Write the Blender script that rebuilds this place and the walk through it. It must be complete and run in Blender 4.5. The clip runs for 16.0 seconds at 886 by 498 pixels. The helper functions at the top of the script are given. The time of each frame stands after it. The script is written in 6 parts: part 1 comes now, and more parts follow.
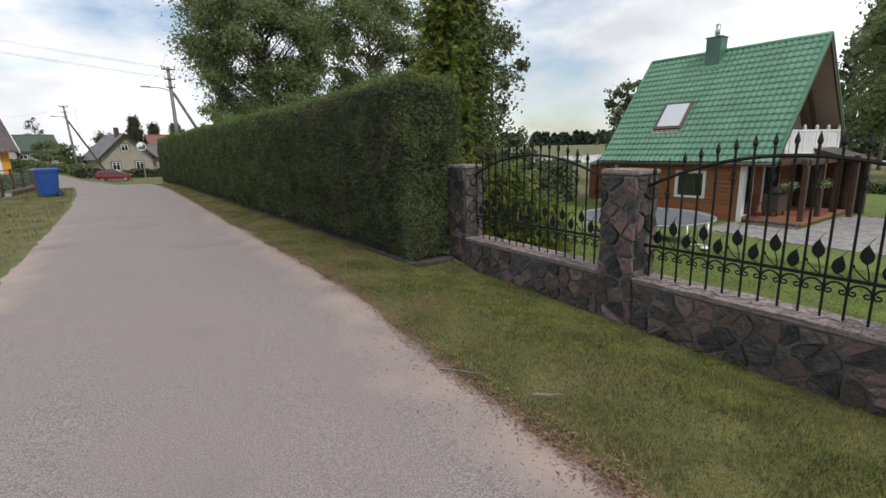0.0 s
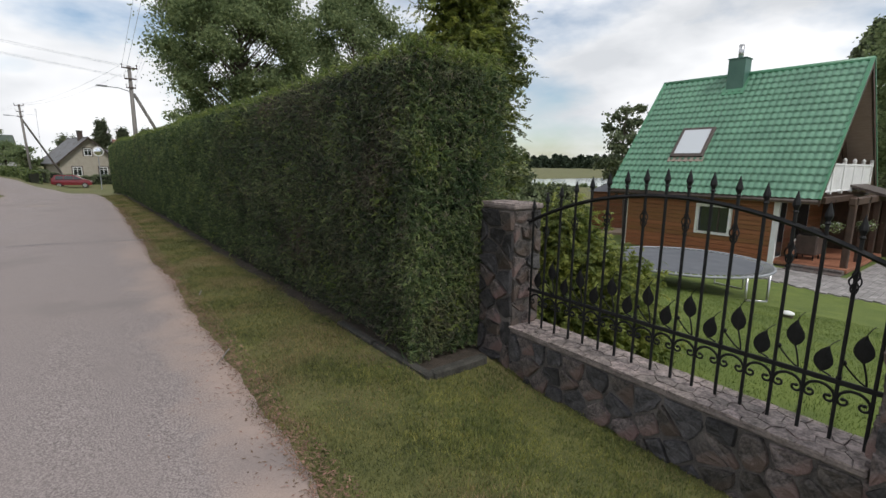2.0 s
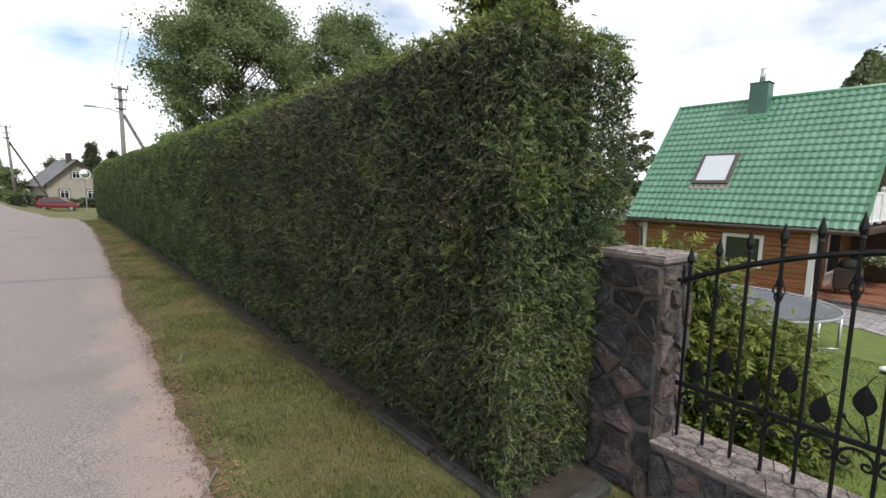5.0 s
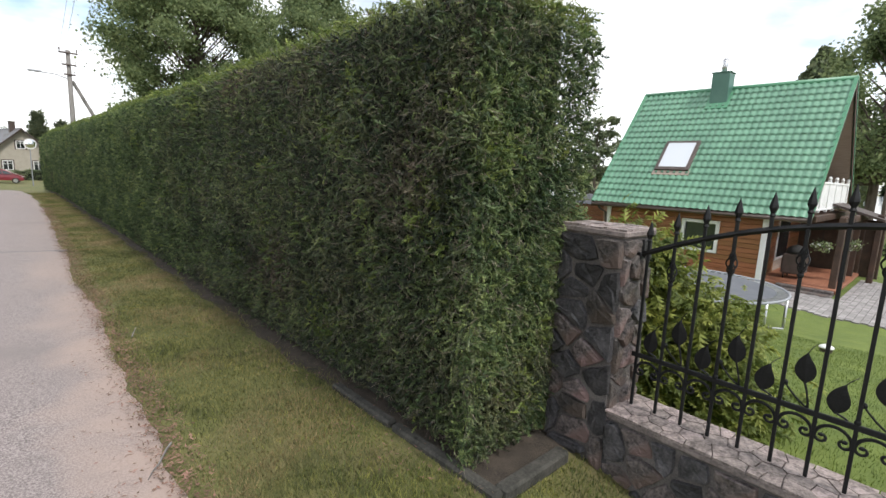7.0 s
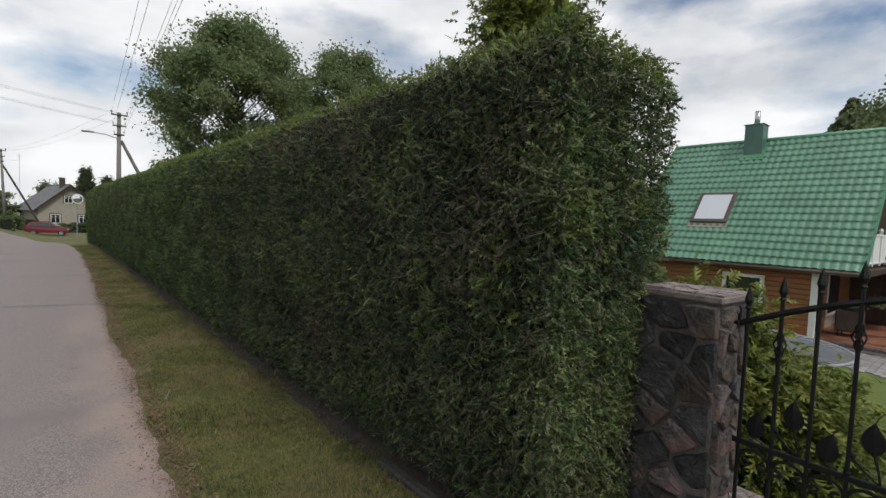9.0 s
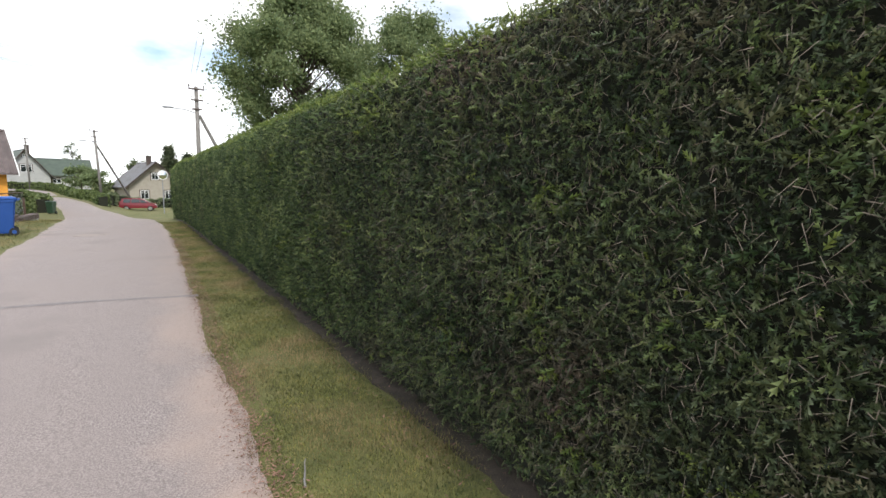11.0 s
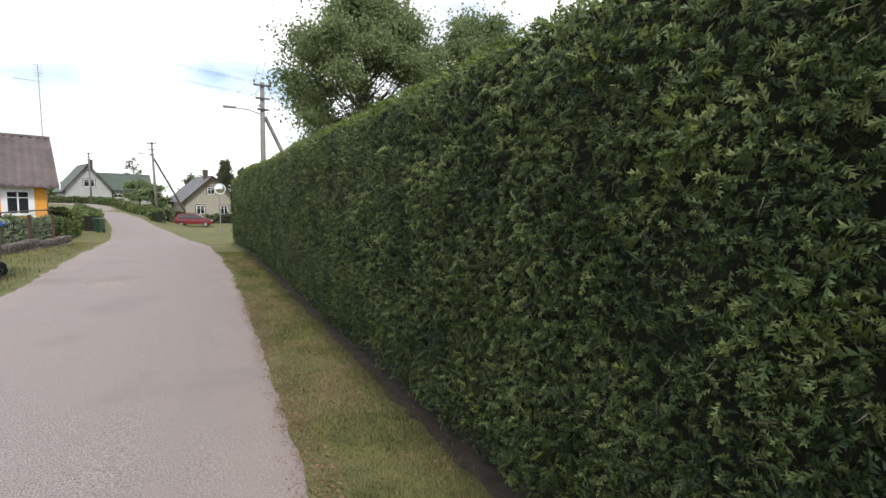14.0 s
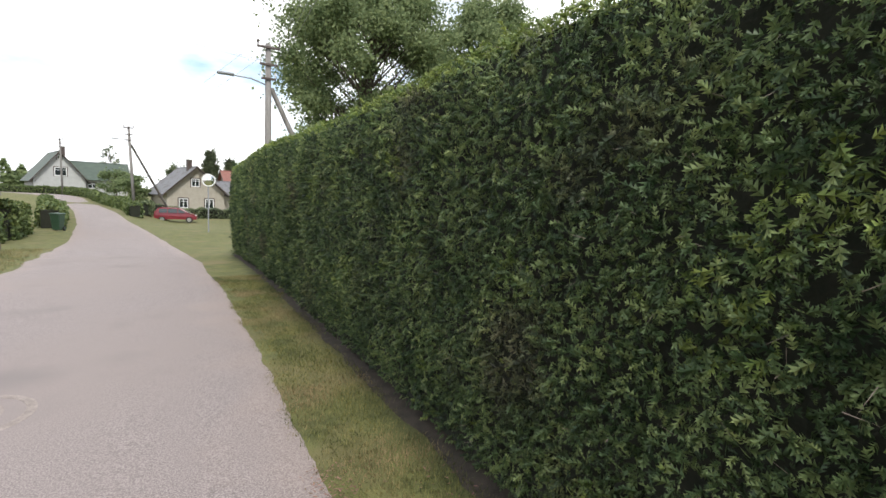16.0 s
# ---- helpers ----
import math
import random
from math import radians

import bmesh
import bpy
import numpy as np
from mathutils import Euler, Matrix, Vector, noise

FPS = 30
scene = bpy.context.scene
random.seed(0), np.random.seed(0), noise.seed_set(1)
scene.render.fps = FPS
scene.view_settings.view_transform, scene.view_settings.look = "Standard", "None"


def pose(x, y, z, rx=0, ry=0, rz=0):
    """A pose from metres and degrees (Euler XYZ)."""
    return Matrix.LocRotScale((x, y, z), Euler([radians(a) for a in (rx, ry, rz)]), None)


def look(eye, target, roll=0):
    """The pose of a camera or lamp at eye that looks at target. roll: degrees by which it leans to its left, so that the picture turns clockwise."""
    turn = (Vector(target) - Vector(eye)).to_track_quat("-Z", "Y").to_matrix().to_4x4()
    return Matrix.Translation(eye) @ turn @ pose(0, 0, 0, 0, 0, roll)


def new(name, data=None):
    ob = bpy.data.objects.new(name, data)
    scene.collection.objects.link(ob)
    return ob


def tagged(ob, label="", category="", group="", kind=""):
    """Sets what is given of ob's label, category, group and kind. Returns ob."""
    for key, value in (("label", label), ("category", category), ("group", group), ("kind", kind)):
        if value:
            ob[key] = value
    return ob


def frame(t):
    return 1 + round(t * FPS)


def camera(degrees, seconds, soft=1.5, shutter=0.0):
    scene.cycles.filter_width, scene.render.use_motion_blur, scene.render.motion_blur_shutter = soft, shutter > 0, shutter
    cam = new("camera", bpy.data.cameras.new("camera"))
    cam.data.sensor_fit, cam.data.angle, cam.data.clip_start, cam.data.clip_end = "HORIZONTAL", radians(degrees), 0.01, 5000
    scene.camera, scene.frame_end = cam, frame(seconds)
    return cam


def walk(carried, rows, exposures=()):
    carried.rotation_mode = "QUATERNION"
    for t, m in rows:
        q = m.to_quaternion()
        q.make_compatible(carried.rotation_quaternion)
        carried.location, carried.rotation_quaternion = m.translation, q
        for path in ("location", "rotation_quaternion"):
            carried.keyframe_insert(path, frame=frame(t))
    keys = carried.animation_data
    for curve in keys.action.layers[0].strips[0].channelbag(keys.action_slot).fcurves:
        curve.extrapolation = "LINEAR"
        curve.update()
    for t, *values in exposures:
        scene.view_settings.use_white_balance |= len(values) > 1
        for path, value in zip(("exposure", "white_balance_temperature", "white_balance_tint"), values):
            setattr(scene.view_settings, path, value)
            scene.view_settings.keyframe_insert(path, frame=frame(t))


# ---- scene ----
cam = camera(86.1, 16.0)
PATH = [
    (0.0, 0.000, 0.000, 1.446, 77.74, 1.56, -35.89),
    (0.5, 0.241, 0.539, 1.470, 78.44, 1.53, -37.39),
    (1.0, 0.538, 1.153, 1.469, 78.87, 0.26, -37.29),
    (1.5, 0.870, 1.728, 1.464, 79.14, -0.41, -37.37),
    (2.0, 1.173, 2.291, 1.484, 79.85, -0.75, -38.19),
    (2.5, 1.349, 2.740, 1.483, 80.82, -0.25, -37.78),
    (3.0, 1.401, 3.124, 1.494, 82.01, -0.32, -37.66),
    (3.2, 1.413, 3.229, 1.505, 81.76, -0.21, -37.77),
    (5.3, 1.486, 3.591, 1.496, 83.46, -1.67, -39.93),
    (5.5, 1.480, 3.580, 1.513, 84.55, -2.04, -41.26),
    (6.0, 1.488, 3.566, 1.510, 86.05, -2.59, -43.25),
    (6.5, 1.507, 3.576, 1.477, 83.83, -2.46, -43.69),
    (7.0, 1.513, 3.588, 1.439, 80.79, -2.55, -42.82),
    (7.5, 1.514, 3.582, 1.439, 81.09, -2.52, -42.08),
    (8.0, 1.507, 3.561, 1.505, 83.78, -2.48, -42.77),
    (8.5, 1.495, 3.613, 1.500, 86.67, -2.00, -43.14),
    (9.0, 1.502, 3.873, 1.461, 86.85, -2.42, -39.93),
    (9.5, 1.569, 4.201, 1.449, 85.31, -1.83, -36.67),
    (10.0, 1.580, 4.478, 1.438, 83.94, -1.79, -36.48),
    (10.2, 1.595, 4.613, 1.466, 83.04, -1.49, -35.89),
    (12.3, 1.595, 8.500, 1.450, 83.51, -1.76, -28.50),
    (12.5, 1.614, 8.862, 1.475, 83.28, -1.39, -28.40),
    (13.0, 1.631, 9.897, 1.468, 83.54, -1.58, -27.52),
    (13.5, 1.657, 11.091, 1.489, 83.59, -0.78, -27.49),
    (14.0, 1.728, 12.387, 1.471, 84.47, -1.22, -27.64),
    (14.5, 1.697, 13.508, 1.519, 84.81, -1.18, -28.02),
    (15.0, 1.725, 14.870, 1.531, 84.97, -1.57, -28.03),
    (15.5, 1.725, 16.290, 1.482, 84.87, -2.35, -28.48),
    (16.0, 1.690, 17.757, 1.499, 84.16, -2.30, -29.29),
]
EXPOSURE = [(0.0, -0.2), (1.5, -0.25), (3.0, -0.3), (5.0, 0.2), (5.5, 0.25), (6.0, -0.25), (6.5, -0.25), (7.0, 0.45), (7.5, 0.8), (8.0, 0.6), (8.5, -0.25), (9.0, -0.45), (9.5, -0.1), (10.0, 0.5), (12.5, 0.45), (14.0, 0.33), (16.0, 0.55)]
walk(cam, [(t, pose(*p)) for t, *p in PATH], EXPOSURE)

# world: a bright broken cloud deck over a pale sky
SUN_AZ, SUN_EL = 179.0, 52.0
sun_dir = Vector((math.sin(radians(SUN_AZ)) * math.cos(radians(SUN_EL)), math.cos(radians(SUN_AZ)) * math.cos(radians(SUN_EL)), math.sin(radians(SUN_EL))))
world = bpy.data.worlds.new("sky")
scene.world = world
world.use_nodes = True
wn, wl = world.node_tree.nodes, world.node_tree.links
wn.clear()
w_out, w_bg = wn.new("ShaderNodeOutputWorld"), wn.new("ShaderNodeBackground")
w_sky = wn.new("ShaderNodeTexSky")
w_sky.sky_type, w_sky.sun_disc = "NISHITA", False
w_sky.sun_elevation, w_sky.sun_rotation = radians(SUN_EL), radians(SUN_AZ)
w_gain = wn.new("ShaderNodeMix")
w_gain.data_type, w_gain.blend_type = "RGBA", "MULTIPLY"
w_gain.inputs[0].default_value = 1.0
w_gain.inputs[7].default_value = (0.2, 0.2, 0.195, 1)
w_co, w_map = wn.new("ShaderNodeTexCoord"), wn.new("ShaderNodeMapping")
w_map.inputs["Scale"].default_value = (1.0, 1.0, 2.4)
w_map.inputs["Location"].default_value = (0.4, 1.3, 0.2)
w_noise = wn.new("ShaderNodeTexNoise")
w_noise.inputs["Scale"].default_value, w_noise.inputs["Detail"].default_value = 2.1, 7.0
w_noise.inputs["Roughness"].default_value = 0.52
w_ramp = wn.new("ShaderNodeValToRGB")
w_ramp.color_ramp.elements[0].position, w_ramp.color_ramp.elements[1].position = 0.35, 0.5
w_shade = wn.new("ShaderNodeTexNoise")
w_shade.inputs["Scale"].default_value, w_shade.inputs["Detail"].default_value = 3.4, 6.0
w_tone = wn.new("ShaderNodeValToRGB")
w_tone.color_ramp.elements[0].position, w_tone.color_ramp.elements[1].position = 0.34, 0.62
w_tone.color_ramp.elements[0].color, w_tone.color_ramp.elements[1].color = (1.12, 1.16, 1.22, 1), (1.75, 1.76, 1.79, 1)
w_mix = wn.new("ShaderNodeMix")
w_mix.data_type = "RGBA"
wl.new(w_co.outputs["Generated"], w_map.inputs[0])
wl.new(w_map.outputs[0], w_noise.inputs["Vector"])
wl.new(w_map.outputs[0], w_shade.inputs["Vector"])
wl.new(w_noise.outputs[0], w_ramp.inputs[0])
wl.new(w_shade.outputs[0], w_tone.inputs[0])
wl.new(w_sky.outputs[0], w_gain.inputs[6])
wl.new(w_ramp.outputs[0], w_mix.inputs[0])
wl.new(w_gain.outputs[2], w_mix.inputs[6])
wl.new(w_tone.outputs[0], w_mix.inputs[7])
wl.new(w_mix.outputs[2], w_bg.inputs[0])
wl.new(w_bg.outputs[0], w_out.inputs[0])
w_bg.inputs[1].default_value = 0.76
sun = new("sun", bpy.data.lights.new("sun", "SUN"))
sun.data.energy, sun.data.angle, sun.data.color = 2.2, radians(8), (1.0, 0.97, 0.92)
sun.matrix_world = look(sun_dir * 50, (0, 0, 0))


# ---- materials ----
def material(name, low, high, scale=8.0, rough=0.8, bump=0.3, size=0.01, metal=0.0, detail=6.0, fine=60.0, vary=0.0, island=0.0, stretch=(1, 1, 1),
             dirt=None, dirt_scale=1.5, dirt_at=(0.5, 0.65), thin=0.0, spec=0.5, coords="Object", tight=0.14):
    """Two colours mixed by grain, a second larger stain, relief, and a change from piece to piece."""
    m = bpy.data.materials.new(name)
    m.use_nodes = True
    n, l = m.node_tree.nodes, m.node_tree.links
    b = n["Principled BSDF"]
    co, mp = n.new("ShaderNodeTexCoord"), n.new("ShaderNodeMapping")
    mp.inputs["Scale"].default_value = stretch
    l.new(co.outputs[coords], mp.inputs[0])
    n1, n2 = n.new("ShaderNodeTexNoise"), n.new("ShaderNodeTexNoise")
    n1.inputs["Scale"].default_value, n1.inputs["Detail"].default_value = scale, detail
    n2.inputs["Scale"].default_value, n2.inputs["Detail"].default_value = fine, 4.0
    l.new(mp.outputs[0], n1.inputs["Vector"])
    l.new(mp.outputs[0], n2.inputs["Vector"])
    add = n.new("ShaderNodeMath")
    add.operation = "MULTIPLY_ADD"
    add.inputs[1].default_value = 0.45
    l.new(n2.outputs[0], add.inputs[0])
    half = n.new("ShaderNodeMath")
    half.operation = "MULTIPLY"
    half.inputs[1].default_value = 0.55
    l.new(n1.outputs[0], half.inputs[0])
    l.new(half.outputs[0], add.inputs[2])
    ramp = n.new("ShaderNodeValToRGB")
    ramp.color_ramp.elements[0].position, ramp.color_ramp.elements[1].position = 0.5 - tight, 0.5 + tight
    ramp.color_ramp.elements[0].color, ramp.color_ramp.elements[1].color = (*low, 1), (*high, 1)
    l.new(add.outputs[0], ramp.inputs[0])
    colour = ramp.outputs[0]
    if dirt:
        n3, r3, mx = n.new("ShaderNodeTexNoise"), n.new("ShaderNodeValToRGB"), n.new("ShaderNodeMix")
        n3.inputs["Scale"].default_value, n3.inputs["Detail"].default_value = dirt_scale, 5.0
        l.new(co.outputs[coords], n3.inputs["Vector"])
        r3.color_ramp.elements[0].position, r3.color_ramp.elements[1].position = dirt_at
        l.new(n3.outputs[0], r3.inputs[0])
        mx.data_type = "RGBA"
        l.new(r3.outputs[0], mx.inputs[0])
        l.new(colour, mx.inputs[6])
        mx.inputs[7].default_value = (*dirt, 1)
        colour = mx.outputs[2]
    if vary or island:
        src = n.new("ShaderNodeObjectInfo").outputs["Random"] if vary else n.new("ShaderNodeNewGeometry").outputs["Random Per Island"]
        amount = vary or island
        rg, hs = n.new("ShaderNodeMapRange"), n.new("ShaderNodeHueSaturation")
        rg.inputs["To Min"].default_value, rg.inputs["To Max"].default_value = 1 - amount, 1 + amount
        l.new(src, rg.inputs[0])
        l.new(rg.outputs[0], hs.inputs["Value"])
        rh = n.new("ShaderNodeMapRange")
        rh.inputs["To Min"].default_value, rh.inputs["To Max"].default_value = 0.5 + 0.05 * amount, 0.5 - 0.05 * amount
        l.new(src, rh.inputs[0])
        l.new(rh.outputs[0], hs.inputs["Hue"])
        l.new(colour, hs.inputs["Color"])
        colour = hs.outputs[0]
    l.new(colour, b.inputs["Base Color"])
    b.inputs["Roughness"].default_value, b.inputs["Metallic"].default_value = rough, metal
    b.inputs["Specular IOR Level"].default_value = spec
    if bump:
        bp = n.new("ShaderNodeBump")
        bp.inputs["Strength"].default_value, bp.inputs["Distance"].default_value = bump, size
        l.new(add.outputs[0], bp.inputs["Height"])
        l.new(bp.outputs[0], b.inputs["Normal"])
    if thin:
        tr, ms = n.new("ShaderNodeBsdfTranslucent"), n.new("ShaderNodeMixShader")
        l.new(colour, tr.inputs[0])
        ms.inputs[0].default_value = thin
        l.new(b.outputs[0], ms.inputs[1])
        l.new(tr.outputs[0], ms.inputs[2])
        l.new(ms.outputs[0], n["Material Output"].inputs[0])
    return m


def glass(name, tint=(0.02, 0.025, 0.03), rough=0.04):
    m = bpy.data.materials.new(name)
    m.use_nodes = True
    b = m.node_tree.nodes["Principled BSDF"]
    b.inputs["Base Color"].default_value = (*tint, 1)
    b.inputs["Roughness"].default_value = rough
    b.inputs["Specular IOR Level"].default_value = 0.9
    return m


M_GROUND = material("grass_ground", (0.06, 0.07, 0.02), (0.15, 0.148, 0.047), 3.5, 0.95, 0.6, 0.03, fine=90, dirt=(0.16, 0.13, 0.06), dirt_scale=0.9, dirt_at=(0.52, 0.72))
M_LAWN = material("lawn_ground", (0.075, 0.11, 0.018), (0.14, 0.18, 0.032), 2.0, 0.95, 0.6, 0.03, fine=120)
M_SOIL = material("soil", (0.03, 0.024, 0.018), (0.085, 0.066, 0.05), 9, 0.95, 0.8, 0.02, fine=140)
M_GREEN_BLADE = material("green_blade", (0.08, 0.108, 0.022), (0.235, 0.245, 0.06), 3.0, 0.65, 0, fine=14, tight=0.1, island=0.55, thin=0.3)
M_BLADE = material("grass_blade", (0.065, 0.085, 0.022), (0.2, 0.195, 0.062), 1.6, 0.7, 0, fine=14, tight=0.1, island=0.6, dirt=(0.25, 0.195, 0.095), dirt_scale=1.3, dirt_at=(0.46, 0.66), thin=0.3)
M_LAWN_BLADE = material("lawn_blade", (0.08, 0.125, 0.018), (0.15, 0.2, 0.034), 1.0, 0.65, 0, fine=14, island=0.3, thin=0.3)
M_HEDGE = material("thuja_leaf", (0.045, 0.086, 0.032), (0.185, 0.255, 0.095), 2.2, 0.5, 0, fine=16, tight=0.1, island=0.7, dirt=(0.15, 0.12, 0.085), dirt_scale=1.2, dirt_at=(0.56, 0.8), thin=0.35, spec=0.5)
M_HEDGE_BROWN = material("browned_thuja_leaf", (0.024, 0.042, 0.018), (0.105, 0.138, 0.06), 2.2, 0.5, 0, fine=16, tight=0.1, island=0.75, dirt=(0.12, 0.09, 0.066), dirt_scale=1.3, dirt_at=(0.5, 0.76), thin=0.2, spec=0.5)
M_TWIG = material("dry_twig", (0.13, 0.105, 0.08), (0.27, 0.23, 0.18), 9, 0.85, 0, island=0.4)
M_HEDGE_TOP = material("thuja_young_sunlit_leaf", (0.11, 0.17, 0.035), (0.24, 0.3, 0.075), 2.5, 0.55, 0, fine=9, island=0.35, thin=0.3)
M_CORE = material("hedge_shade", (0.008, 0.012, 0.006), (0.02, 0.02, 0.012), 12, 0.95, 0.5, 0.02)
M_STONE = material("granite", (0.02, 0.017, 0.017), (0.17, 0.142, 0.132), 13, 0.72, 1.0, 0.02, fine=70, vary=0.5, dirt=(0.12, 0.083, 0.072), dirt_scale=3.6, dirt_at=(0.48, 0.6))
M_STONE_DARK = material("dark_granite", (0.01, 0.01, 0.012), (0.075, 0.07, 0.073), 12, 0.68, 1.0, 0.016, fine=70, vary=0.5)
M_CAPSTONE = material("cap_stone", (0.12, 0.098, 0.092), (0.34, 0.28, 0.26), 22, 0.8, 0.9, 0.012, fine=80, tight=0.1, island=0.22)
M_CAPBED = material("coping_mortar", (0.12, 0.1, 0.095), (0.27, 0.225, 0.21), 18, 0.9, 0.6, 0.008, fine=90)
M_MORTAR = material("mortar", (0.05, 0.045, 0.043), (0.155, 0.138, 0.13), 11, 0.9, 0.6, 0.008, fine=120)
M_IRON = material("black_iron", (0.004, 0.004, 0.0045), (0.012, 0.012, 0.013), 20, 0.55, 0.25, 0.002, fine=160, spec=0.3)
M_ROOF = material("green_metal_tile", (0.09, 0.205, 0.135), (0.135, 0.29, 0.19), 1.2, 0.36, 0.08, 0.004, fine=30)
M_ROOF_TRIM = material("green_metal_trim", (0.06, 0.2, 0.11), (0.09, 0.26, 0.15), 2, 0.4, 0.05, 0.003)
M_CHIMNEY = material("chimney_sheet", (0.05, 0.13, 0.1), (0.08, 0.18, 0.14), 2, 0.4, 0.05, 0.003)
M_STEEL = material("steel", (0.45, 0.45, 0.46), (0.65, 0.65, 0.66), 5, 0.3, 0.1, 0.002, metal=0.9)
M_PLANK = material("varnished_plank", (0.2, 0.075, 0.032), (0.34, 0.14, 0.06), 2.5, 0.5, 0.3, 0.004, vary=0.18, stretch=(3, 0.4, 14), fine=8)
M_DARKWOOD = material("dark_beam", (0.035, 0.02, 0.014), (0.09, 0.05, 0.032), 5, 0.6, 0.3, 0.004)
M_SOFFIT = material("brown_board", (0.27, 0.21, 0.175), (0.37, 0.295, 0.245), 3, 0.7, 0.3, 0.004, stretch=(1, 1, 8))
M_WHITE = material("white_paint", (0.66, 0.66, 0.65), (0.8, 0.8, 0.79), 3, 0.55, 0.1, 0.002)
M_GLASS = glass("window_glass")
# Pale base colour paints the white sky's reflection into this pane.
M_SKYGLASS = glass("sky_tinted_roof_glass", (0.55, 0.58, 0.62), 0.25)
M_DARKFRAME = material("dark_frame", (0.05, 0.035, 0.03), (0.09, 0.065, 0.055), 6, 0.5, 0.1, 0.002)
M_DECK = material("deck_board", (0.22, 0.085, 0.045), (0.33, 0.14, 0.08), 3, 0.6, 0.3, 0.004, stretch=(0.5, 6, 1))
M_PAVER = material("paver", (0.2, 0.185, 0.18), (0.32, 0.3, 0.29), 6, 0.85, 0.4, 0.006, island=0.2)
M_MAT = material("jump_mat", (0.08, 0.085, 0.1), (0.125, 0.13, 0.145), 3, 0.7, 0.1, 0.002, fine=200)
M_BARK = material("bark", (0.045, 0.035, 0.028), (0.14, 0.115, 0.09), 5, 0.9, 0.8, 0.03, stretch=(1, 1, 0.25))
M_LEAF = material("tree_leaf", (0.13, 0.18, 0.085), (0.26, 0.31, 0.15), 0.35, 0.75, 0, fine=2, island=0.3, thin=0.5, spec=0.2)
M_LEAF_DARK = material("dark_leaf", (0.08, 0.11, 0.055), (0.16, 0.19, 0.095), 0.35, 0.6, 0, fine=2, island=0.45, thin=0.25)
M_GOLD = material("golden_conifer", (0.14, 0.19, 0.04), (0.32, 0.355, 0.08), 2.2, 0.6, 0, fine=9, island=0.4, thin=0.45)
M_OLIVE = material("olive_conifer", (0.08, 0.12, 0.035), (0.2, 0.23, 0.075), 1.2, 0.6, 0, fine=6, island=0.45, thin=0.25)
# The water's colour already holds the bright sky it mirrors.
M_WATER = material("sky_tinted_water", (0.3, 0.34, 0.38), (0.4, 0.44, 0.48), 0.02, 0.08, 0.2, 0.05, fine=0.4)
M_WOODS = material("far_woods", (0.02, 0.035, 0.02), (0.05, 0.075, 0.04), 0.15, 0.9, 0, fine=1.0, island=0.35)
M_CONCRETE = material("concrete", (0.26, 0.255, 0.24), (0.4, 0.39, 0.37), 7, 0.9, 0.4, 0.006, fine=80, dirt=(0.14, 0.13, 0.11), dirt_scale=3)
M_LID = material("sandy_lid", (0.19, 0.16, 0.145), (0.31, 0.262, 0.238), 14, 0.9, 0.4, 0.006, fine=90)
M_KERB = material("dark_concrete", (0.022, 0.022, 0.018), (0.075, 0.07, 0.06), 9, 0.95, 0.6, 0.008, fine=70)
M_POLEWOOD = material("weathered_pole", (0.13, 0.12, 0.112), (0.25, 0.235, 0.22), 6, 0.85, 0.4, 0.008, stretch=(1, 1, 0.2))
M_BLUE = material("blue_plastic", (0.012, 0.06, 0.25), (0.02, 0.08, 0.31), 3, 0.42, 0.08, 0.003)
M_GREENBIN = material("green_plastic", (0.02, 0.05, 0.03), (0.035, 0.075, 0.045), 3, 0.45, 0.08, 0.003)
M_GREYGREEN = material("grey_green_plastic", (0.07, 0.1, 0.06), (0.1, 0.135, 0.085), 3, 0.45, 0.08, 0.003)
M_RUBBER = material("black_rubber", (0.012, 0.012, 0.012), (0.025, 0.025, 0.025), 10, 0.75, 0.2, 0.003)
M_RED = material("red_car_paint", (0.15, 0.018, 0.026), (0.19, 0.025, 0.034), 2, 0.22, 0, 0.001)
M_PLASTER = material("beige_plaster", (0.33, 0.3, 0.25), (0.42, 0.38, 0.32), 2, 0.9, 0.2, 0.005)
M_WHITEWALL = material("white_plaster", (0.36, 0.36, 0.355), (0.46, 0.46, 0.45), 1.5, 0.9, 0.2, 0.005)
M_GREYROOF = material("grey_sheet_roof", (0.11, 0.11, 0.12), (0.18, 0.18, 0.19), 1.5, 0.7, 0.2, 0.01, dirt=(0.08, 0.075, 0.07))
M_GREENROOF = material("dark_green_roof", (0.042, 0.062, 0.048), (0.066, 0.09, 0.068), 1.5, 0.6, 0.2, 0.01)
M_BROWNROOF = material("brown_corrugated_sheet", (0.085, 0.066, 0.064), (0.145, 0.112, 0.108), 1.5, 0.75, 0.2, 0.01, dirt=(0.075, 0.06, 0.057), dirt_scale=0.8)
M_REDROOF = material("red_sheet_roof", (0.15, 0.06, 0.045), (0.24, 0.1, 0.08), 3, 0.7, 0.2, 0.004)
M_ORANGE = material("orange_board", (0.62, 0.26, 0.03), (0.74, 0.34, 0.05), 2, 0.7, 0.2, 0.004, stretch=(0.4, 0.4, 10))
M_BRICKBASE = material("brown_plinth", (0.16, 0.1, 0.06), (0.25, 0.16, 0.1), 6, 0.85, 0.4, 0.01)
M_WIRE = material("wire", (0.22, 0.23, 0.25), (0.3, 0.31, 0.33), 5, 0.6, 0, 0.001)
M_CLIP = material("clipped_hedge_leaf", (0.06, 0.095, 0.028), (0.14, 0.18, 0.055), 1.0, 0.6, 0, fine=6, island=0.4, thin=0.2)
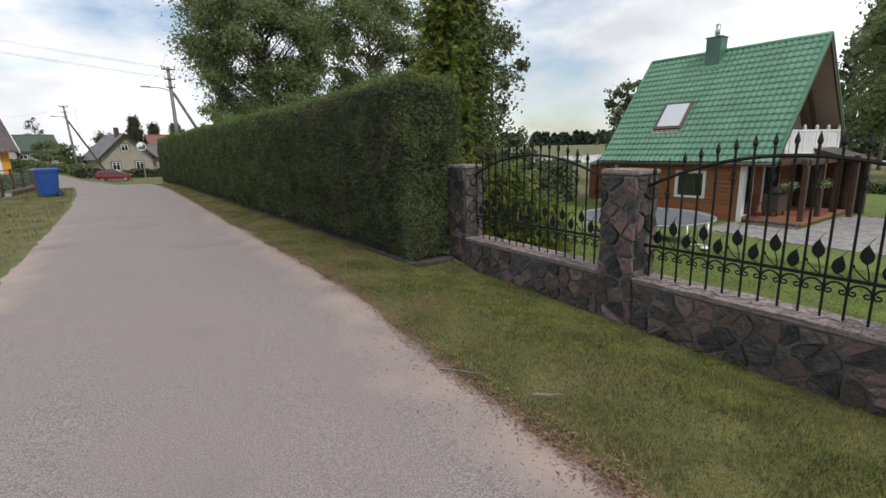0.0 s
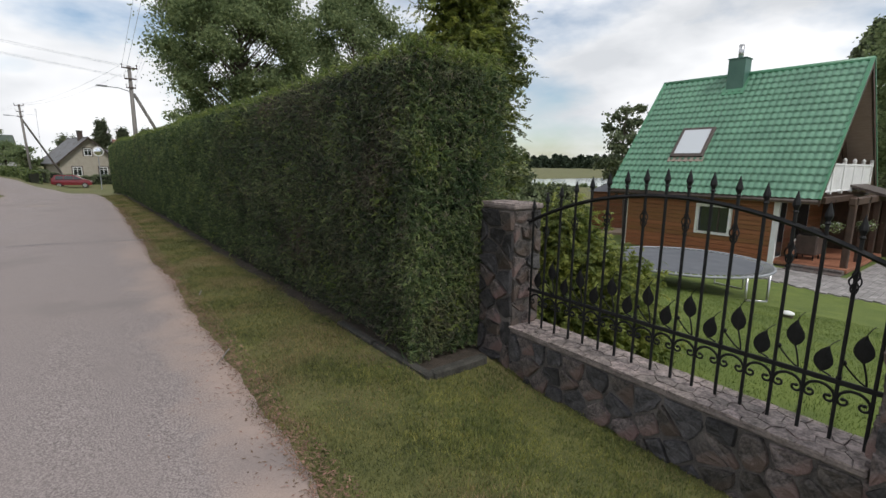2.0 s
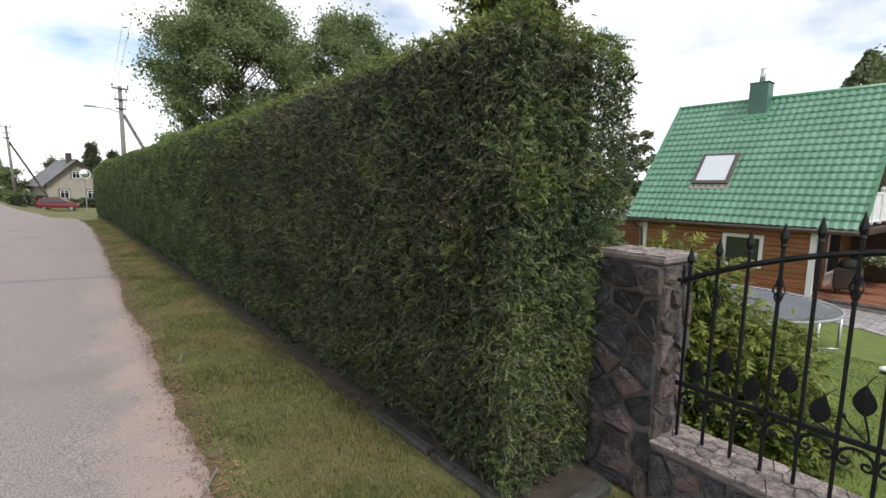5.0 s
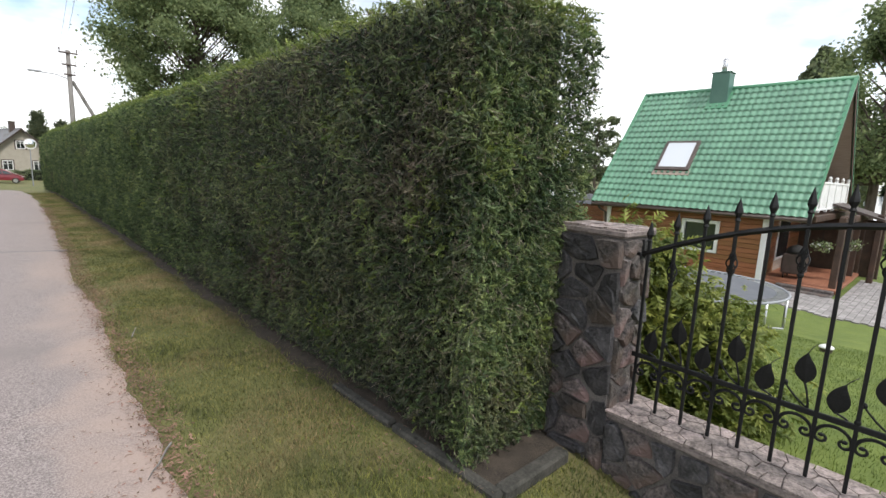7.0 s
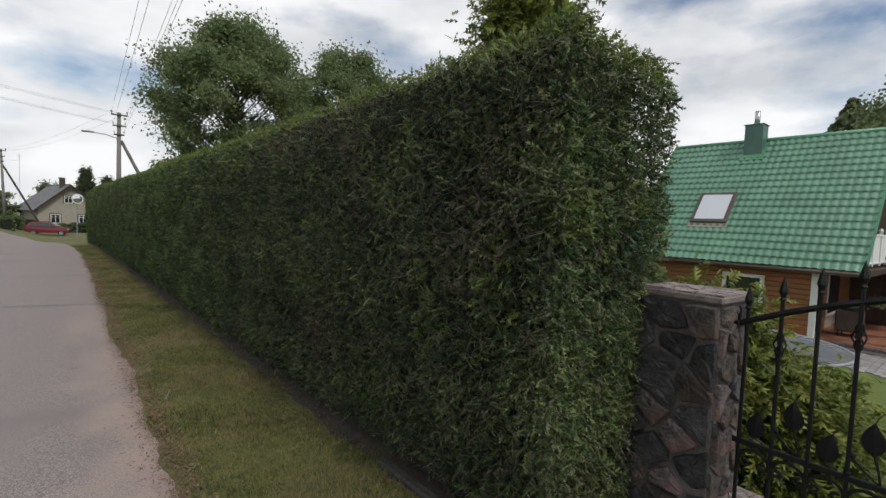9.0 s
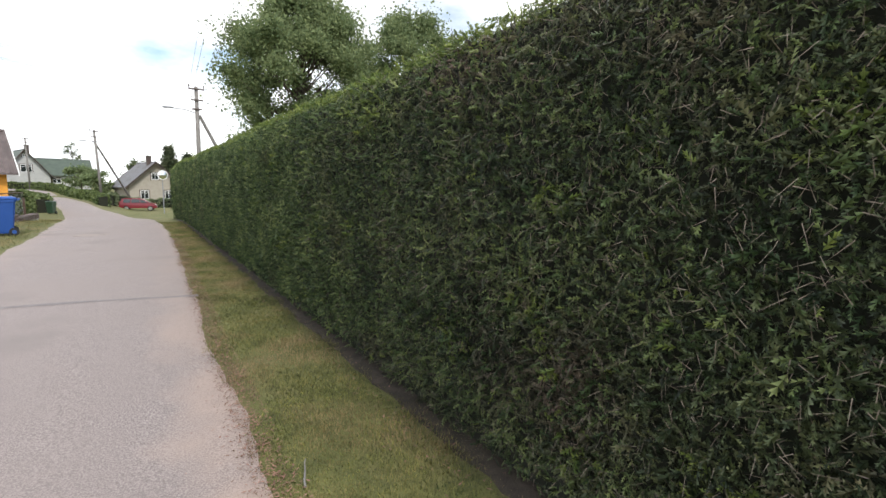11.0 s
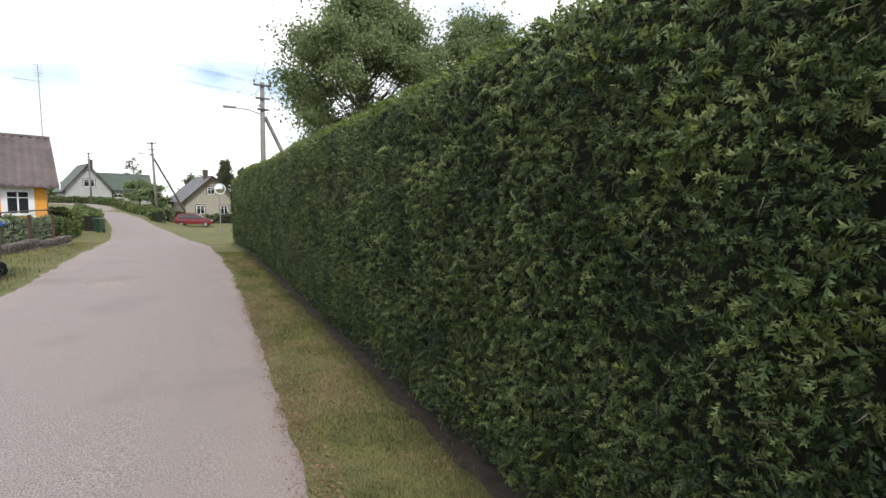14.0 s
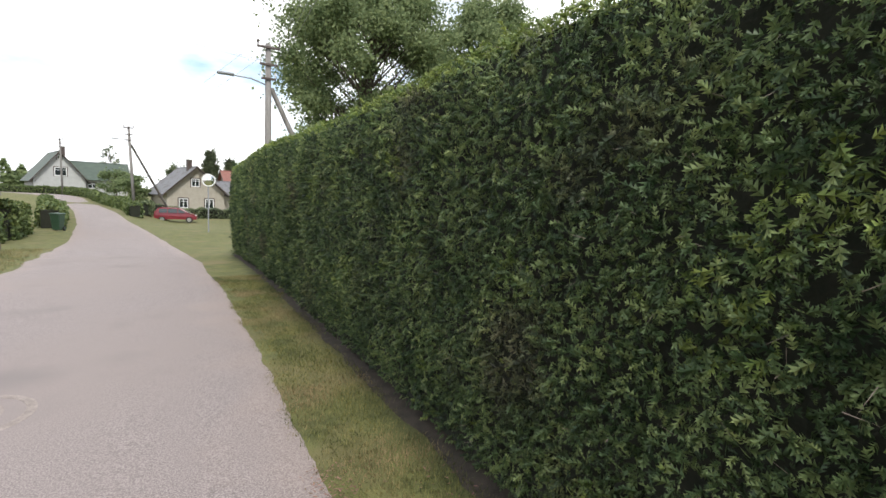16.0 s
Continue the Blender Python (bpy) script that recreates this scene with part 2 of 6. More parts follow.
M_LITTER = material("dry_litter", (0.11, 0.06, 0.04), (0.27, 0.165, 0.115), 6, 0.9, 0, fine=20, island=0.4)
M_TERRACE = material("sandy_stone", (0.34, 0.25, 0.18), (0.46, 0.35, 0.26), 6, 0.85, 0.3, 0.006)
M_MIRROR = glass("mirror_glass", (0.85, 0.86, 0.88), 0.03)
M_MIRROR.node_tree.nodes["Principled BSDF"].inputs["Metallic"].default_value = 1.0


def road_material():
    m = material("worn_asphalt", (0.125, 0.105, 0.103), (0.335, 0.288, 0.276), 110, 0.92, 0.4, 0.006, fine=230, tight=0.07, dirt=(0.235, 0.198, 0.187), dirt_scale=0.35, dirt_at=(0.42, 0.68))
    n, l = m.node_tree.nodes, m.node_tree.links
    b = n["Principled BSDF"]
    base = b.inputs["Base Color"].links[0].from_socket
    # darker damp-looking stains, and pale sand along the rims
    co, sep = n.new("ShaderNodeUVMap"), n.new("ShaderNodeSeparateXYZ")
    l.new(co.outputs[0], sep.inputs[0])
    tc = n.new("ShaderNodeTexCoord")
    nz = n.new("ShaderNodeTexNoise")
    nz.inputs["Scale"].default_value, nz.inputs["Detail"].default_value = 1.3, 7.0
    l.new(tc.outputs["Object"], nz.inputs["Vector"])
    wob = n.new("ShaderNodeMath")
    wob.operation = "MULTIPLY_ADD"
    wob.inputs[1].default_value = -1.5
    l.new(nz.outputs[0], wob.inputs[0])
    l.new(sep.outputs[0], wob.inputs[2])
    rg = n.new("ShaderNodeMapRange")
    rg.inputs["From Min"].default_value, rg.inputs["From Max"].default_value = -0.62, -0.2
    rg.inputs["To Min"].default_value, rg.inputs["To Max"].default_value = 0.85, 0.0
    l.new(wob.outputs[0], rg.inputs[0])
    mx = n.new("ShaderNodeMix")
    mx.data_type = "RGBA"
    near, less = n.new("ShaderNodeMapRange"), n.new("ShaderNodeMath")
    near.inputs["From Min"].default_value, near.inputs["From Max"].default_value = 7.0, 14.0
    near.inputs["To Min"].default_value, near.inputs["To Max"].default_value = 1.0, 0.25
    l.new(sep.outputs[1], near.inputs[0])
    less.operation = "MULTIPLY"
    l.new(rg.outputs[0], less.inputs[0])
    l.new(near.outputs[0], less.inputs[1])
    l.new(less.outputs[0], mx.inputs[0])
    l.new(base, mx.inputs[6])
    mx.inputs[7].default_value = (0.36, 0.275, 0.235, 1)
    st, sr, mx2 = n.new("ShaderNodeTexNoise"), n.new("ShaderNodeValToRGB"), n.new("ShaderNodeMix")
    st.inputs["Scale"].default_value, st.inputs["Detail"].default_value = 0.7, 6.0
    l.new(tc.outputs["Object"], st.inputs["Vector"])
    sr.color_ramp.elements[0].position, sr.color_ramp.elements[1].position = 0.56, 0.74
    l.new(st.outputs[0], sr.inputs[0])
    mx2.data_type = "RGBA"
    l.new(sr.outputs[0], mx2.inputs[0])
    l.new(mx.outputs[2], mx2.inputs[6])
    mx2.inputs[7].default_value = (0.185, 0.16, 0.155, 1)
    l.new(mx2.outputs[2], b.inputs["Base Color"])
    return m


M_ROAD = road_material()
# Darker road tone for the strip that stands for a cast shadow.
M_SHADOW_BAND = material("road_shadow_tone", (0.14, 0.125, 0.125), (0.22, 0.2, 0.2), 12, 0.9, 0.4, 0.006)


# ---- mesh helpers ----
class Shape:
    """Gathers vertices and faces of one part."""

    def __init__(self):
        self.v, self.f = [], []

    def add(self, verts, faces):
        k = len(self.v)
        self.v += [tuple(p) for p in verts]
        self.f += [tuple(i + k for i in f) for f in faces]
        return self

    def box(self, c, s, turn=None, bevel=0.0):
        """A box with centre c and size s, its edges cut by bevel."""
        h = [a / 2 for a in s]
        b = min(bevel, min(h) * 0.6)
        pts, fs = [], []
        if b <= 0:
            pts = [Vector((x * h[0], y * h[1], z * h[2])) for x in (-1, 1) for y in (-1, 1) for z in (-1, 1)]
            fs = [(0, 1, 3, 2), (4, 6, 7, 5), (0, 4, 5, 1), (2, 3, 7, 6), (0, 2, 6, 4), (1, 5, 7, 3)]
        else:
            idx = {}
            for x in (-1, 1):
                for y in (-1, 1):
                    for z in (-1, 1):
                        for a in range(3):
                            p = [x * (h[0] - b), y * (h[1] - b), z * (h[2] - b)]
                            p[a] = (x, y, z)[a] * h[a]
                            idx[(x, y, z, a)] = len(pts)
                            pts.append(Vector(p))
            sg = (-1, 1)
            for a in range(3):
                o = [i for i in range(3) if i != a]
                for s0 in sg:
                    ring = []
                    for u, w in ((-1, -1), (1, -1), (1, 1), (-1, 1)):
                        k = [0, 0, 0]
                        k[a], k[o[0]], k[o[1]] = s0, u, w
                        ring.append(idx[(*k, a)])
                    fs.append(tuple(ring))
                for u in sg:
                    for w in sg:
                        k0, k1 = [0, 0, 0], [0, 0, 0]
                        k0[a], k1[a] = -1, 1
                        k0[o[0]] = k1[o[0]] = u
                        k0[o[1]] = k1[o[1]] = w
                        fs.append((idx[(*k0, o[0])], idx[(*k1, o[0])], idx[(*k1, o[1])], idx[(*k0, o[1])]))
            for x in sg:
                for y in sg:
                    for z in sg:
                        fs.append(tuple(idx[(x, y, z, a)] for a in range(3)))
        if turn is not None:
            pts = [turn @ p for p in pts]
        return self.add([p + Vector(c) for p in pts], fs)

    def rod(self, p0, p1, r0, r1=None, n=8, caps=True):
        return self.tube([p0, p1], [r0, r0 if r1 is None else r1], n, caps)

    def tube(self, pts, r, n=8, caps=True, flat=1.0):
        pts = [Vector(p) for p in pts]
        rs = r if isinstance(r, (list, tuple)) else [r] * len(pts)
        verts, faces, up = [], [], None
        for i, p in enumerate(pts):
            d = (pts[min(i + 1, len(pts) - 1)] - pts[max(i - 1, 0)])
            d = d.normalized() if d.length > 1e-9 else Vector((0, 0, 1))
            if up is None:
                up = d.orthogonal().normalized()
                if abs(d.z) > 0.9:
                    up = Vector((1, 0, 0))
            up = (up - d * up.dot(d)).normalized()
            side = d.cross(up)
            for k in range(n):
                a = 2 * math.pi * (k + 0.5) / n
                verts.append(p + (up * math.cos(a) + side * math.sin(a) * flat) * rs[i])
        for i in range(len(pts) - 1):
            for k in range(n):
                a, b = i * n + k, i * n + (k + 1) % n
                faces.append((a, b, b + n, a + n))
        if caps:
            faces.append(tuple(range(n - 1, -1, -1)))
            faces.append(tuple((len(pts) - 1) * n + k for k in range(n)))
        return self.add(verts, faces)

    def lathe(self, c, prof, n=16, sx=1.0, sy=1.0):
        """Rings (radius, height) round a vertical axis through c."""
        verts = [(c[0] + r * sx * math.cos(2 * math.pi * k / n), c[1] + r * sy * math.sin(2 * math.pi * k / n), c[2] + z) for r, z in prof for k in range(n)]
        faces = [(i * n + k, i * n + (k + 1) % n, (i + 1) * n + (k + 1) % n, (i + 1) * n + k) for i in range(len(prof) - 1) for k in range(n)]
        faces += [tuple(range(n - 1, -1, -1)), tuple((len(prof) - 1) * n + k for k in range(n))]
        return self.add(verts, faces)

    def slab(self, poly, way, depth):
        """A polygon in space, pushed by depth along way."""
        poly = [Vector(p) for p in poly]
        n, w = len(poly), Vector(way).normalized() * depth
        faces = [tuple(range(n)), tuple(range(2 * n - 1, n - 1, -1))]
        faces += [(i, i + n, (i + 1) % n + n, (i + 1) % n) for i in range(n)]
        return self.add(poly + [p + w for p in poly], faces)

    def mesh(self, name, mat, smooth=False):
        me = bpy.data.meshes.new(name)
        me.from_pydata(self.v, [], self.f)
        me.materials.append(mat)
        bm = bmesh.new()
        bm.from_mesh(me)
        bmesh.ops.recalc_face_normals(bm, faces=bm.faces)
        bm.to_mesh(me)
        bm.free()
        if smooth:
            me.shade_smooth()
        return me


def thing(name, loc, label, category, group="", kind="", turn=0.0):
    ob = new(name)
    ob.empty_display_size = 0.2
    ob.matrix_basis = pose(*loc, 0, 0, turn)
    return tagged(ob, label, category, group, kind)


def part(name, shape, mat, parent, label="", loc=None, kind="", smooth=False):
    me = shape if isinstance(shape, bpy.types.Mesh) else shape.mesh(name, mat, smooth)
    ob = new(name, me)
    if parent is not None:
        ob.parent = parent
    if loc is not None:
        ob.matrix_basis = loc if isinstance(loc, Matrix) else Matrix.Translation(loc)
    return tagged(ob, label, kind=kind)


def solid(name, shape, mat, label, category, group="", kind="", smooth=False):
    ob = new(name, shape.mesh(name, mat, smooth))
    return tagged(ob, label, category, group, kind)


def sheet(name, verts, faces, mat):
    """A mesh straight from arrays of equal polygons."""
    me = bpy.data.meshes.new(name)
    verts, faces = np.asarray(verts, dtype=np.float32), np.asarray(faces, dtype=np.int32)
    n, k = faces.shape
    me.vertices.add(len(verts))
    me.vertices.foreach_set("co", verts.ravel())
    me.loops.add(n * k)
    me.loops.foreach_set("vertex_index", faces.ravel())
    me.polygons.add(n)
    me.polygons.foreach_set("loop_start", np.arange(0, n * k, k, dtype=np.int32))
    me.update(calc_edges=True)
    me.materials.append(mat)
    return me


def step(a, b, x):
    s = np.clip((np.asarray(x, dtype=float) - a) / (b - a), 0, 1)
    return s * s * (3 - 2 * s)


def ground_z(x, y):
    x, y = np.asarray(x, dtype=float), np.asarray(y, dtype=float)
    z = -0.72 * step(25, 44, y) + 0.8 * step(88, 106, y)
    z = z - (0.17 - 0.02 * np.clip(y, -2, 5)) * step(2.5, 3.5, x) * (1 - step(3.75, 4.1, x)) * (1 - step(4.3, 4.9, y))
    yard = 0.22 * step(3.75, 4.1, x) + 1.2 * step(4.2, 15.5, x)
    z = z - yard * (1 - step(18, 40, y)) - 1.15 * step(-3, 2, x) * step(44, 74, y) * (1 - step(140, 200, y))
    z = z - 5.6 * step(30, 190, x + 0.25 * y)
    z = z + 1.6 * step(60, 200, -x)
    return z


def gz(x, y):
    return float(ground_z(x, y))


def fronds(rng, origin, normal, lay, length, width, lobes=4, droop=0.25):
    """Flat feathered sprays: at each origin a stem with paired narrow lobes. Returns vertices and triangles."""
    n = len(origin)
    axis = lay / np.linalg.norm(lay, axis=1, keepdims=True)
    side = np.cross(axis, normal)
    side /= np.linalg.norm(side, axis=1, keepdims=True) + 1e-9
    up = np.cross(side, axis)
    L, W = length[:, None], width[:, None]
    vs, fs = [], []

    def at(s, w, z=0.0):
        vs.append(origin + axis * L * s + side * W * w + up * L * (z - droop * s * s))
        return len(vs) - 1

    i = np.arange(n)

    def tri(a, b, c):
        fs.append(np.stack([i + a * n, i + b * n, i + c * n], 1))

    stem = [at(0.9 * j / lobes, 0) for j in range(lobes + 1)]
    for j in range(lobes):
        out = (0.75 + 0.3 * math.sin(3.0 * (j + 0.6) / lobes)) * (1.0 - 0.3 * j / lobes)
        for sg in (-1, 1):
            jit = rng.normal(0, 0.06, (n, 1))
            tip = at((0.9 * j + 1.15) / lobes * 0.94 + jit, sg * out * (1 + 2 * jit), -0.06)
            tri(stem[j], stem[j + 1], tip)
    crest = [at(0.86, -0.22), at(0.86, 0.22), at(1.12, 0)]
    tri(stem[lobes - 1], crest[0], crest[2])
    tri(stem[lobes - 1], crest[2], crest[1])
    return np.concatenate(vs), np.concatenate(fs)


def scatter_leaves(rng, pts, size, elong=1.5):
    """Small folded leaves (two triangles each) at the points, turned at random."""
    n = len(pts)
    a = rng.normal(size=(n, 3))
    a /= np.linalg.norm(a, axis=1, keepdims=True)
    b = rng.normal(size=(n, 3))
    b -= a * np.sum(a * b, axis=1, keepdims=True)
    b /= np.linalg.norm(b, axis=1, keepdims=True)
    s = (size * rng.uniform(0.6, 1.3, (n, 1)))
    c = np.cross(a, b) * s * 0.18
    v = np.concatenate([pts - a * s * elong / 2, pts + b * s / 2 + c, pts + a * s * elong / 2, pts - b * s / 2 + c])
    i = np.arange(n)
    return v, np.concatenate([np.stack([i, i + n, i + 2 * n], 1), np.stack([i, i + 2 * n, i + 3 * n], 1)])


# ---- ground, road ----
def terrain():
    xs = np.unique(np.concatenate([np.arange(-6, 18, 0.5), np.arange(2.3, 4.4, 0.1), -6 - 0.5 * 1.22 ** np.arange(0, 40), 18 + 0.5 * 1.2 ** np.arange(0, 46)]))
    ys = np.unique(np.concatenate([np.arange(-4, 50, 0.75), np.arange(-1.0, 5.6, 0.15), -4 - 0.7 * 1.25 ** np.arange(0, 36), 50 + 0.75 * 1.17 ** np.arange(0, 52)]))
    xs, ys = xs[abs(xs) < 3000], ys[abs(ys) < 3000]
    gx, gy = np.meshgrid(xs, ys)
    z = ground_z(gx, gy)
    v = np.stack([gx.ravel(), gy.ravel(), z.ravel()], 1)
    i = np.arange(len(ys) - 1)[:, None] * len(xs) + np.arange(len(xs) - 1)[None]
    i = i.ravel()
    ob = new("ground", sheet("ground", v, np.stack([i, i + 1, i + 1 + len(xs), i + len(xs)], 1), M_GROUND))
    return tagged(ob, "mown roadside grass ground with dry patches", "ground", kind="structure")


terrain()
EDGE_Y = [-60, -6, 0.9, 2.5, 4.0, 7.0, 10.8, 14.7, 18, 24, 29.8, 40, 52, 70, 88, 100, 112, 130]
EDGE_R = [1.2, 1.5, 1.68, 1.8, 2.05, 2.15, 2.22, 2.33, 2.42, 2.46, 2.25, 1.46, -0.15, -3.04, -6.4, -9.5, -15, -30]
EDGE_L = [-2.2, -1.8, -1.5, -1.45, -1.35, -1.25, -1.1, -0.95, -0.85, -0.86, -1.1, -2.0, -3.4, -6.2, -9.6, -13.5, -20, -36]


def road():
    ys = np.concatenate([np.arange(-60, -4, 1.0), np.arange(-4, 34, 0.05), np.arange(34, 124, 0.8)])
    v, uv, nx = [], [], 15
    for y in ys:
        r, l = float(np.interp(y, EDGE_Y, EDGE_R)), float(np.interp(y, EDGE_Y, EDGE_L))
        r += 0.06 * noise.noise((0.3, y * 0.6, 0)) + 0.04 * noise.noise((3, y * 3.1, 0)) + 0.015 * noise.noise((7, y * 11, 0))
        l += 0.10 * noise.noise((9, y * 0.7, 0)) + 0.06 * noise.noise((5, y * 3.3, 0))
        for k in range(nx):
            s = k / (nx - 1)
            x = l + (r - l) * s
            rim = -0.02 if k in (0, nx - 1) else 0.016 + 0.03 * math.sin(math.pi * s)
            v.append((x, y, gz(min(x, 3.0), y) + rim))
            uv.append((min(x - l, r - x), y))
    m = len(ys)
    i = (np.arange(m - 1)[:, None] * nx + np.arange(nx - 1)[None]).ravel()
    faces = np.stack([i, i + 1, i + 1 + nx, i + nx], 1)
    me = sheet("road", v, faces, M_ROAD)
    layer = me.uv_layers.new(name="rim")
    layer.data.foreach_set("uv", np.array(uv, dtype=np.float32)[faces.ravel()].ravel())
    me.shade_smooth()
    tagged(new("road", me), "worn pale asphalt village lane with sandy edges", "road", kind="structure")


road()


def blades(name, rng, n, xr, yr, height, mat, label, keep=None, lift=0.0):
    """Short grass: single bent blades."""
    x, y = rng.uniform(*xr, n), rng.uniform(*yr, n)
    if keep is not None:
        k = keep(x, y)
        x, y = x[k], y[k]
    n = len(x)
    z = ground_z(x, y) + lift
    lump = 0.5 + 0.25 * (np.sin(x * 5.1 + 1.3 * np.sin(y * 3.7)) + np.sin(y * 6.3 + 1.7 * np.sin(x * 4.9)))
    h = height * rng.uniform(0.5, 1.3, n) * (0.6 + 0.8 * lump)
    a = rng.uniform(0, 2 * np.pi, n)
    lean = rng.uniform(0.3, 1.1, n) * h
    w = rng.uniform(0.002, 0.0045, n) * (height / 0.04) ** 0.5
    dx, dy = np.cos(a), np.sin(a)
    v = np.concatenate([np.stack([x - dy * w, y + dx * w, z - 0.004], 1), np.stack([x + dy * w, y - dx * w, z - 0.004], 1),
                        np.stack([x + dx * lean, y + dy * lean, z + h], 1)])
    i = np.arange(n)
    tagged(new(name, sheet(name, v, np.stack([i, i + n, i + 2 * n], 1), mat)), label, "grass", kind="stuff")


rng = np.random.default_rng(5)


def right_edge(y):
    return np.interp(y, EDGE_Y, EDGE_R)


def on_verge(x, y, soft=0.07):
    wander = 0.07 * np.sin(y * 2.3) + 0.05 * np.sin(y * 7.1 + 1) + 0.03 * np.sin(y * 17)
    far = np.where(y > 4.75, 3.02 + 0.04 * np.sin(y * 3.3) + 0.03 * np.sin(y * 9.1), 3.5 + 0.045 * y)
    return (x > right_edge(y) - 0.06 + wander + rng.normal(0, soft, len(x))) & (x < far + rng.normal(0, 0.06, len(x)))


def greenness(x, y):
    near = step(0.25, 0.95, x - right_edge(y)) * (1 - 0.75 * step(3.6, 6.5, y))
    patch = 0.25 * np.sin(x * 3.1 + 2 * np.sin(y * 1.9)) * np.sin(y * 2.7)
    return np.clip(0.12 + 0.75 * near + patch, 0, 1)


def dry_part(x, y):
    return on_verge(x, y) & (rng.uniform(0, 1, len(x)) > greenness(x, y))


def green_part(x, y):
    return on_verge(x, y) & (rng.uniform(0, 1, len(x)) < greenness(x, y))


blades("verge_grass", rng, 290000, (1.6, 3.75), (0.2, 9), 0.021, M_BLADE, "short dry mown grass verge beside the lane", dry_part)
blades("verge_grass", rng, 330000, (1.6, 3.75), (0.2, 9), 0.022, M_GREEN_BLADE, "short green mown grass along the stone fence", green_part)
blades("verge_grass", rng, 190000, (2.0, 3.1), (9, 27), 0.024, M_BLADE, "short dry mown grass verge under the hedge", on_verge)
blades("far_verge_grass", rng, 60000, (-5.5, -0.7), (8, 36), 0.06, M_BLADE, "tufted grass verge on the far side of the lane",
       lambda x, y: x < np.interp(y, EDGE_Y, EDGE_L) + rng.normal(0, 0.1, len(x)))


def strip(name, xl, xr, y0, y1, lift, mat, label, category, n=80):
    ys = np.linspace(y0, y1, n)
    v = []
    for y in ys:
        a, b = xl(y), xr(y)
        for s in (0, 0.33, 0.66, 1):
            v.append((a + (b - a) * s, y, gz(min(a + (b - a) * s, 3.7), y) + (lift if 0 < s < 1 else lift * 0.2)))
    i = (np.arange(n - 1)[:, None] * 4 + np.arange(3)[None]).ravel()
    tagged(new(name, sheet(name, v, np.stack([i, i + 1, i + 5, i + 4], 1), mat)), label, category, kind="structure")


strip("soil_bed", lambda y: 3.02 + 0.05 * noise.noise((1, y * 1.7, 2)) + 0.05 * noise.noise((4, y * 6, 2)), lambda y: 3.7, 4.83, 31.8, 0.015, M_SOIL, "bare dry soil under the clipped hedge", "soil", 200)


def litter(rng):
    n = 24000
    y = 0.2 + 20 * rng.uniform(0, 1, n) ** 1.7
    x = right_edge(y) + 0.04 + np.where(rng.uniform(0, 1, n) > 0.3, rng.normal(-0.13, 0.055, n), -np.abs(rng.normal(0, 0.22, n)) * np.clip(1.6 - y / 9, 0.3, 1))
    m = 1500
    y[:m] = rng.uniform(4.8, 20, m)
    x[:m] = 2.9 + rng.normal(0, 0.09, m)
    pts = np.stack([x, y, ground_z(x, y) + np.where(x < right_edge(y), 0.014 + np.clip((right_edge(y) - x) * 0.03, 0, 0.03), 0.03) + rng.uniform(0, 0.01, n)], 1)
    v, f = scatter_leaves(rng, pts, 0.0085, 3.4)
    v[:, 2] = np.tile(pts[:, 2], 4) + (v[:, 2] - np.tile(pts[:, 2], 4)) * 0.25
    tagged(new("leaf_litter", sheet("leaf_litter", v, f, M_LITTER)), "scattered brown dry leaf litter along the lane's edge", "leaf litter", kind="stuff")


litter(rng)


def twig(p, way, length):
    s, pts = Shape(), []
    for k in range(6):
        q = k / 5
        pts.append((p[0] + way[0] * length * q + 0.012 * noise.noise((q * 4, p[0], 1)), p[1] + way[1] * length * q + 0.02 * noise.noise((q * 3, p[1], 5)), gz(*p) + 0.03))
    s.tube(pts, [0.006, 0.006, 0.005, 0.004, 0.003, 0.002], 5)
    solid("twig", s, M_POLEWOOD, "thin fallen brown twig lying on the lane's edge", "twig", "fallen twigs")


twig((1.62, 2.35), (0.6, -0.8), 0.34)
twig((1.85, 1.75), (0.75, -0.65), 0.2)
twig((2.05, 6.1), (-0.5, -0.85), 0.3)
twig((2.2, 7.9), (0.3, 0.95), 0.25)

# the yard's lawn lies as a sheet of its own on the sloping ground
def lawn():
    xs, ys = np.arange(3.86, 34, 0.5), np.arange(-14, 16, 0.5)
    gx, gy = np.meshgrid(xs, ys)
    v = np.stack([gx.ravel(), gy.ravel(), ground_z(gx, gy).ravel() + 0.02], 1)
    i = (np.arange(len(ys) - 1)[:, None] * len(xs) + np.arange(len(xs) - 1)[None]).ravel()
    tagged(new("lawn", sheet("lawn", v, np.stack([i, i + 1, i + 1 + len(xs), i + len(xs)], 1), M_LAWN)), "fresh green mown garden lawn", "lawn", kind="structure")


lawn()
blades("lawn_grass", rng, 150000, (3.9, 11), (-3, 7.5), 0.026, M_LAWN_BLADE, "fresh green mown lawn grass", None, 0.02)


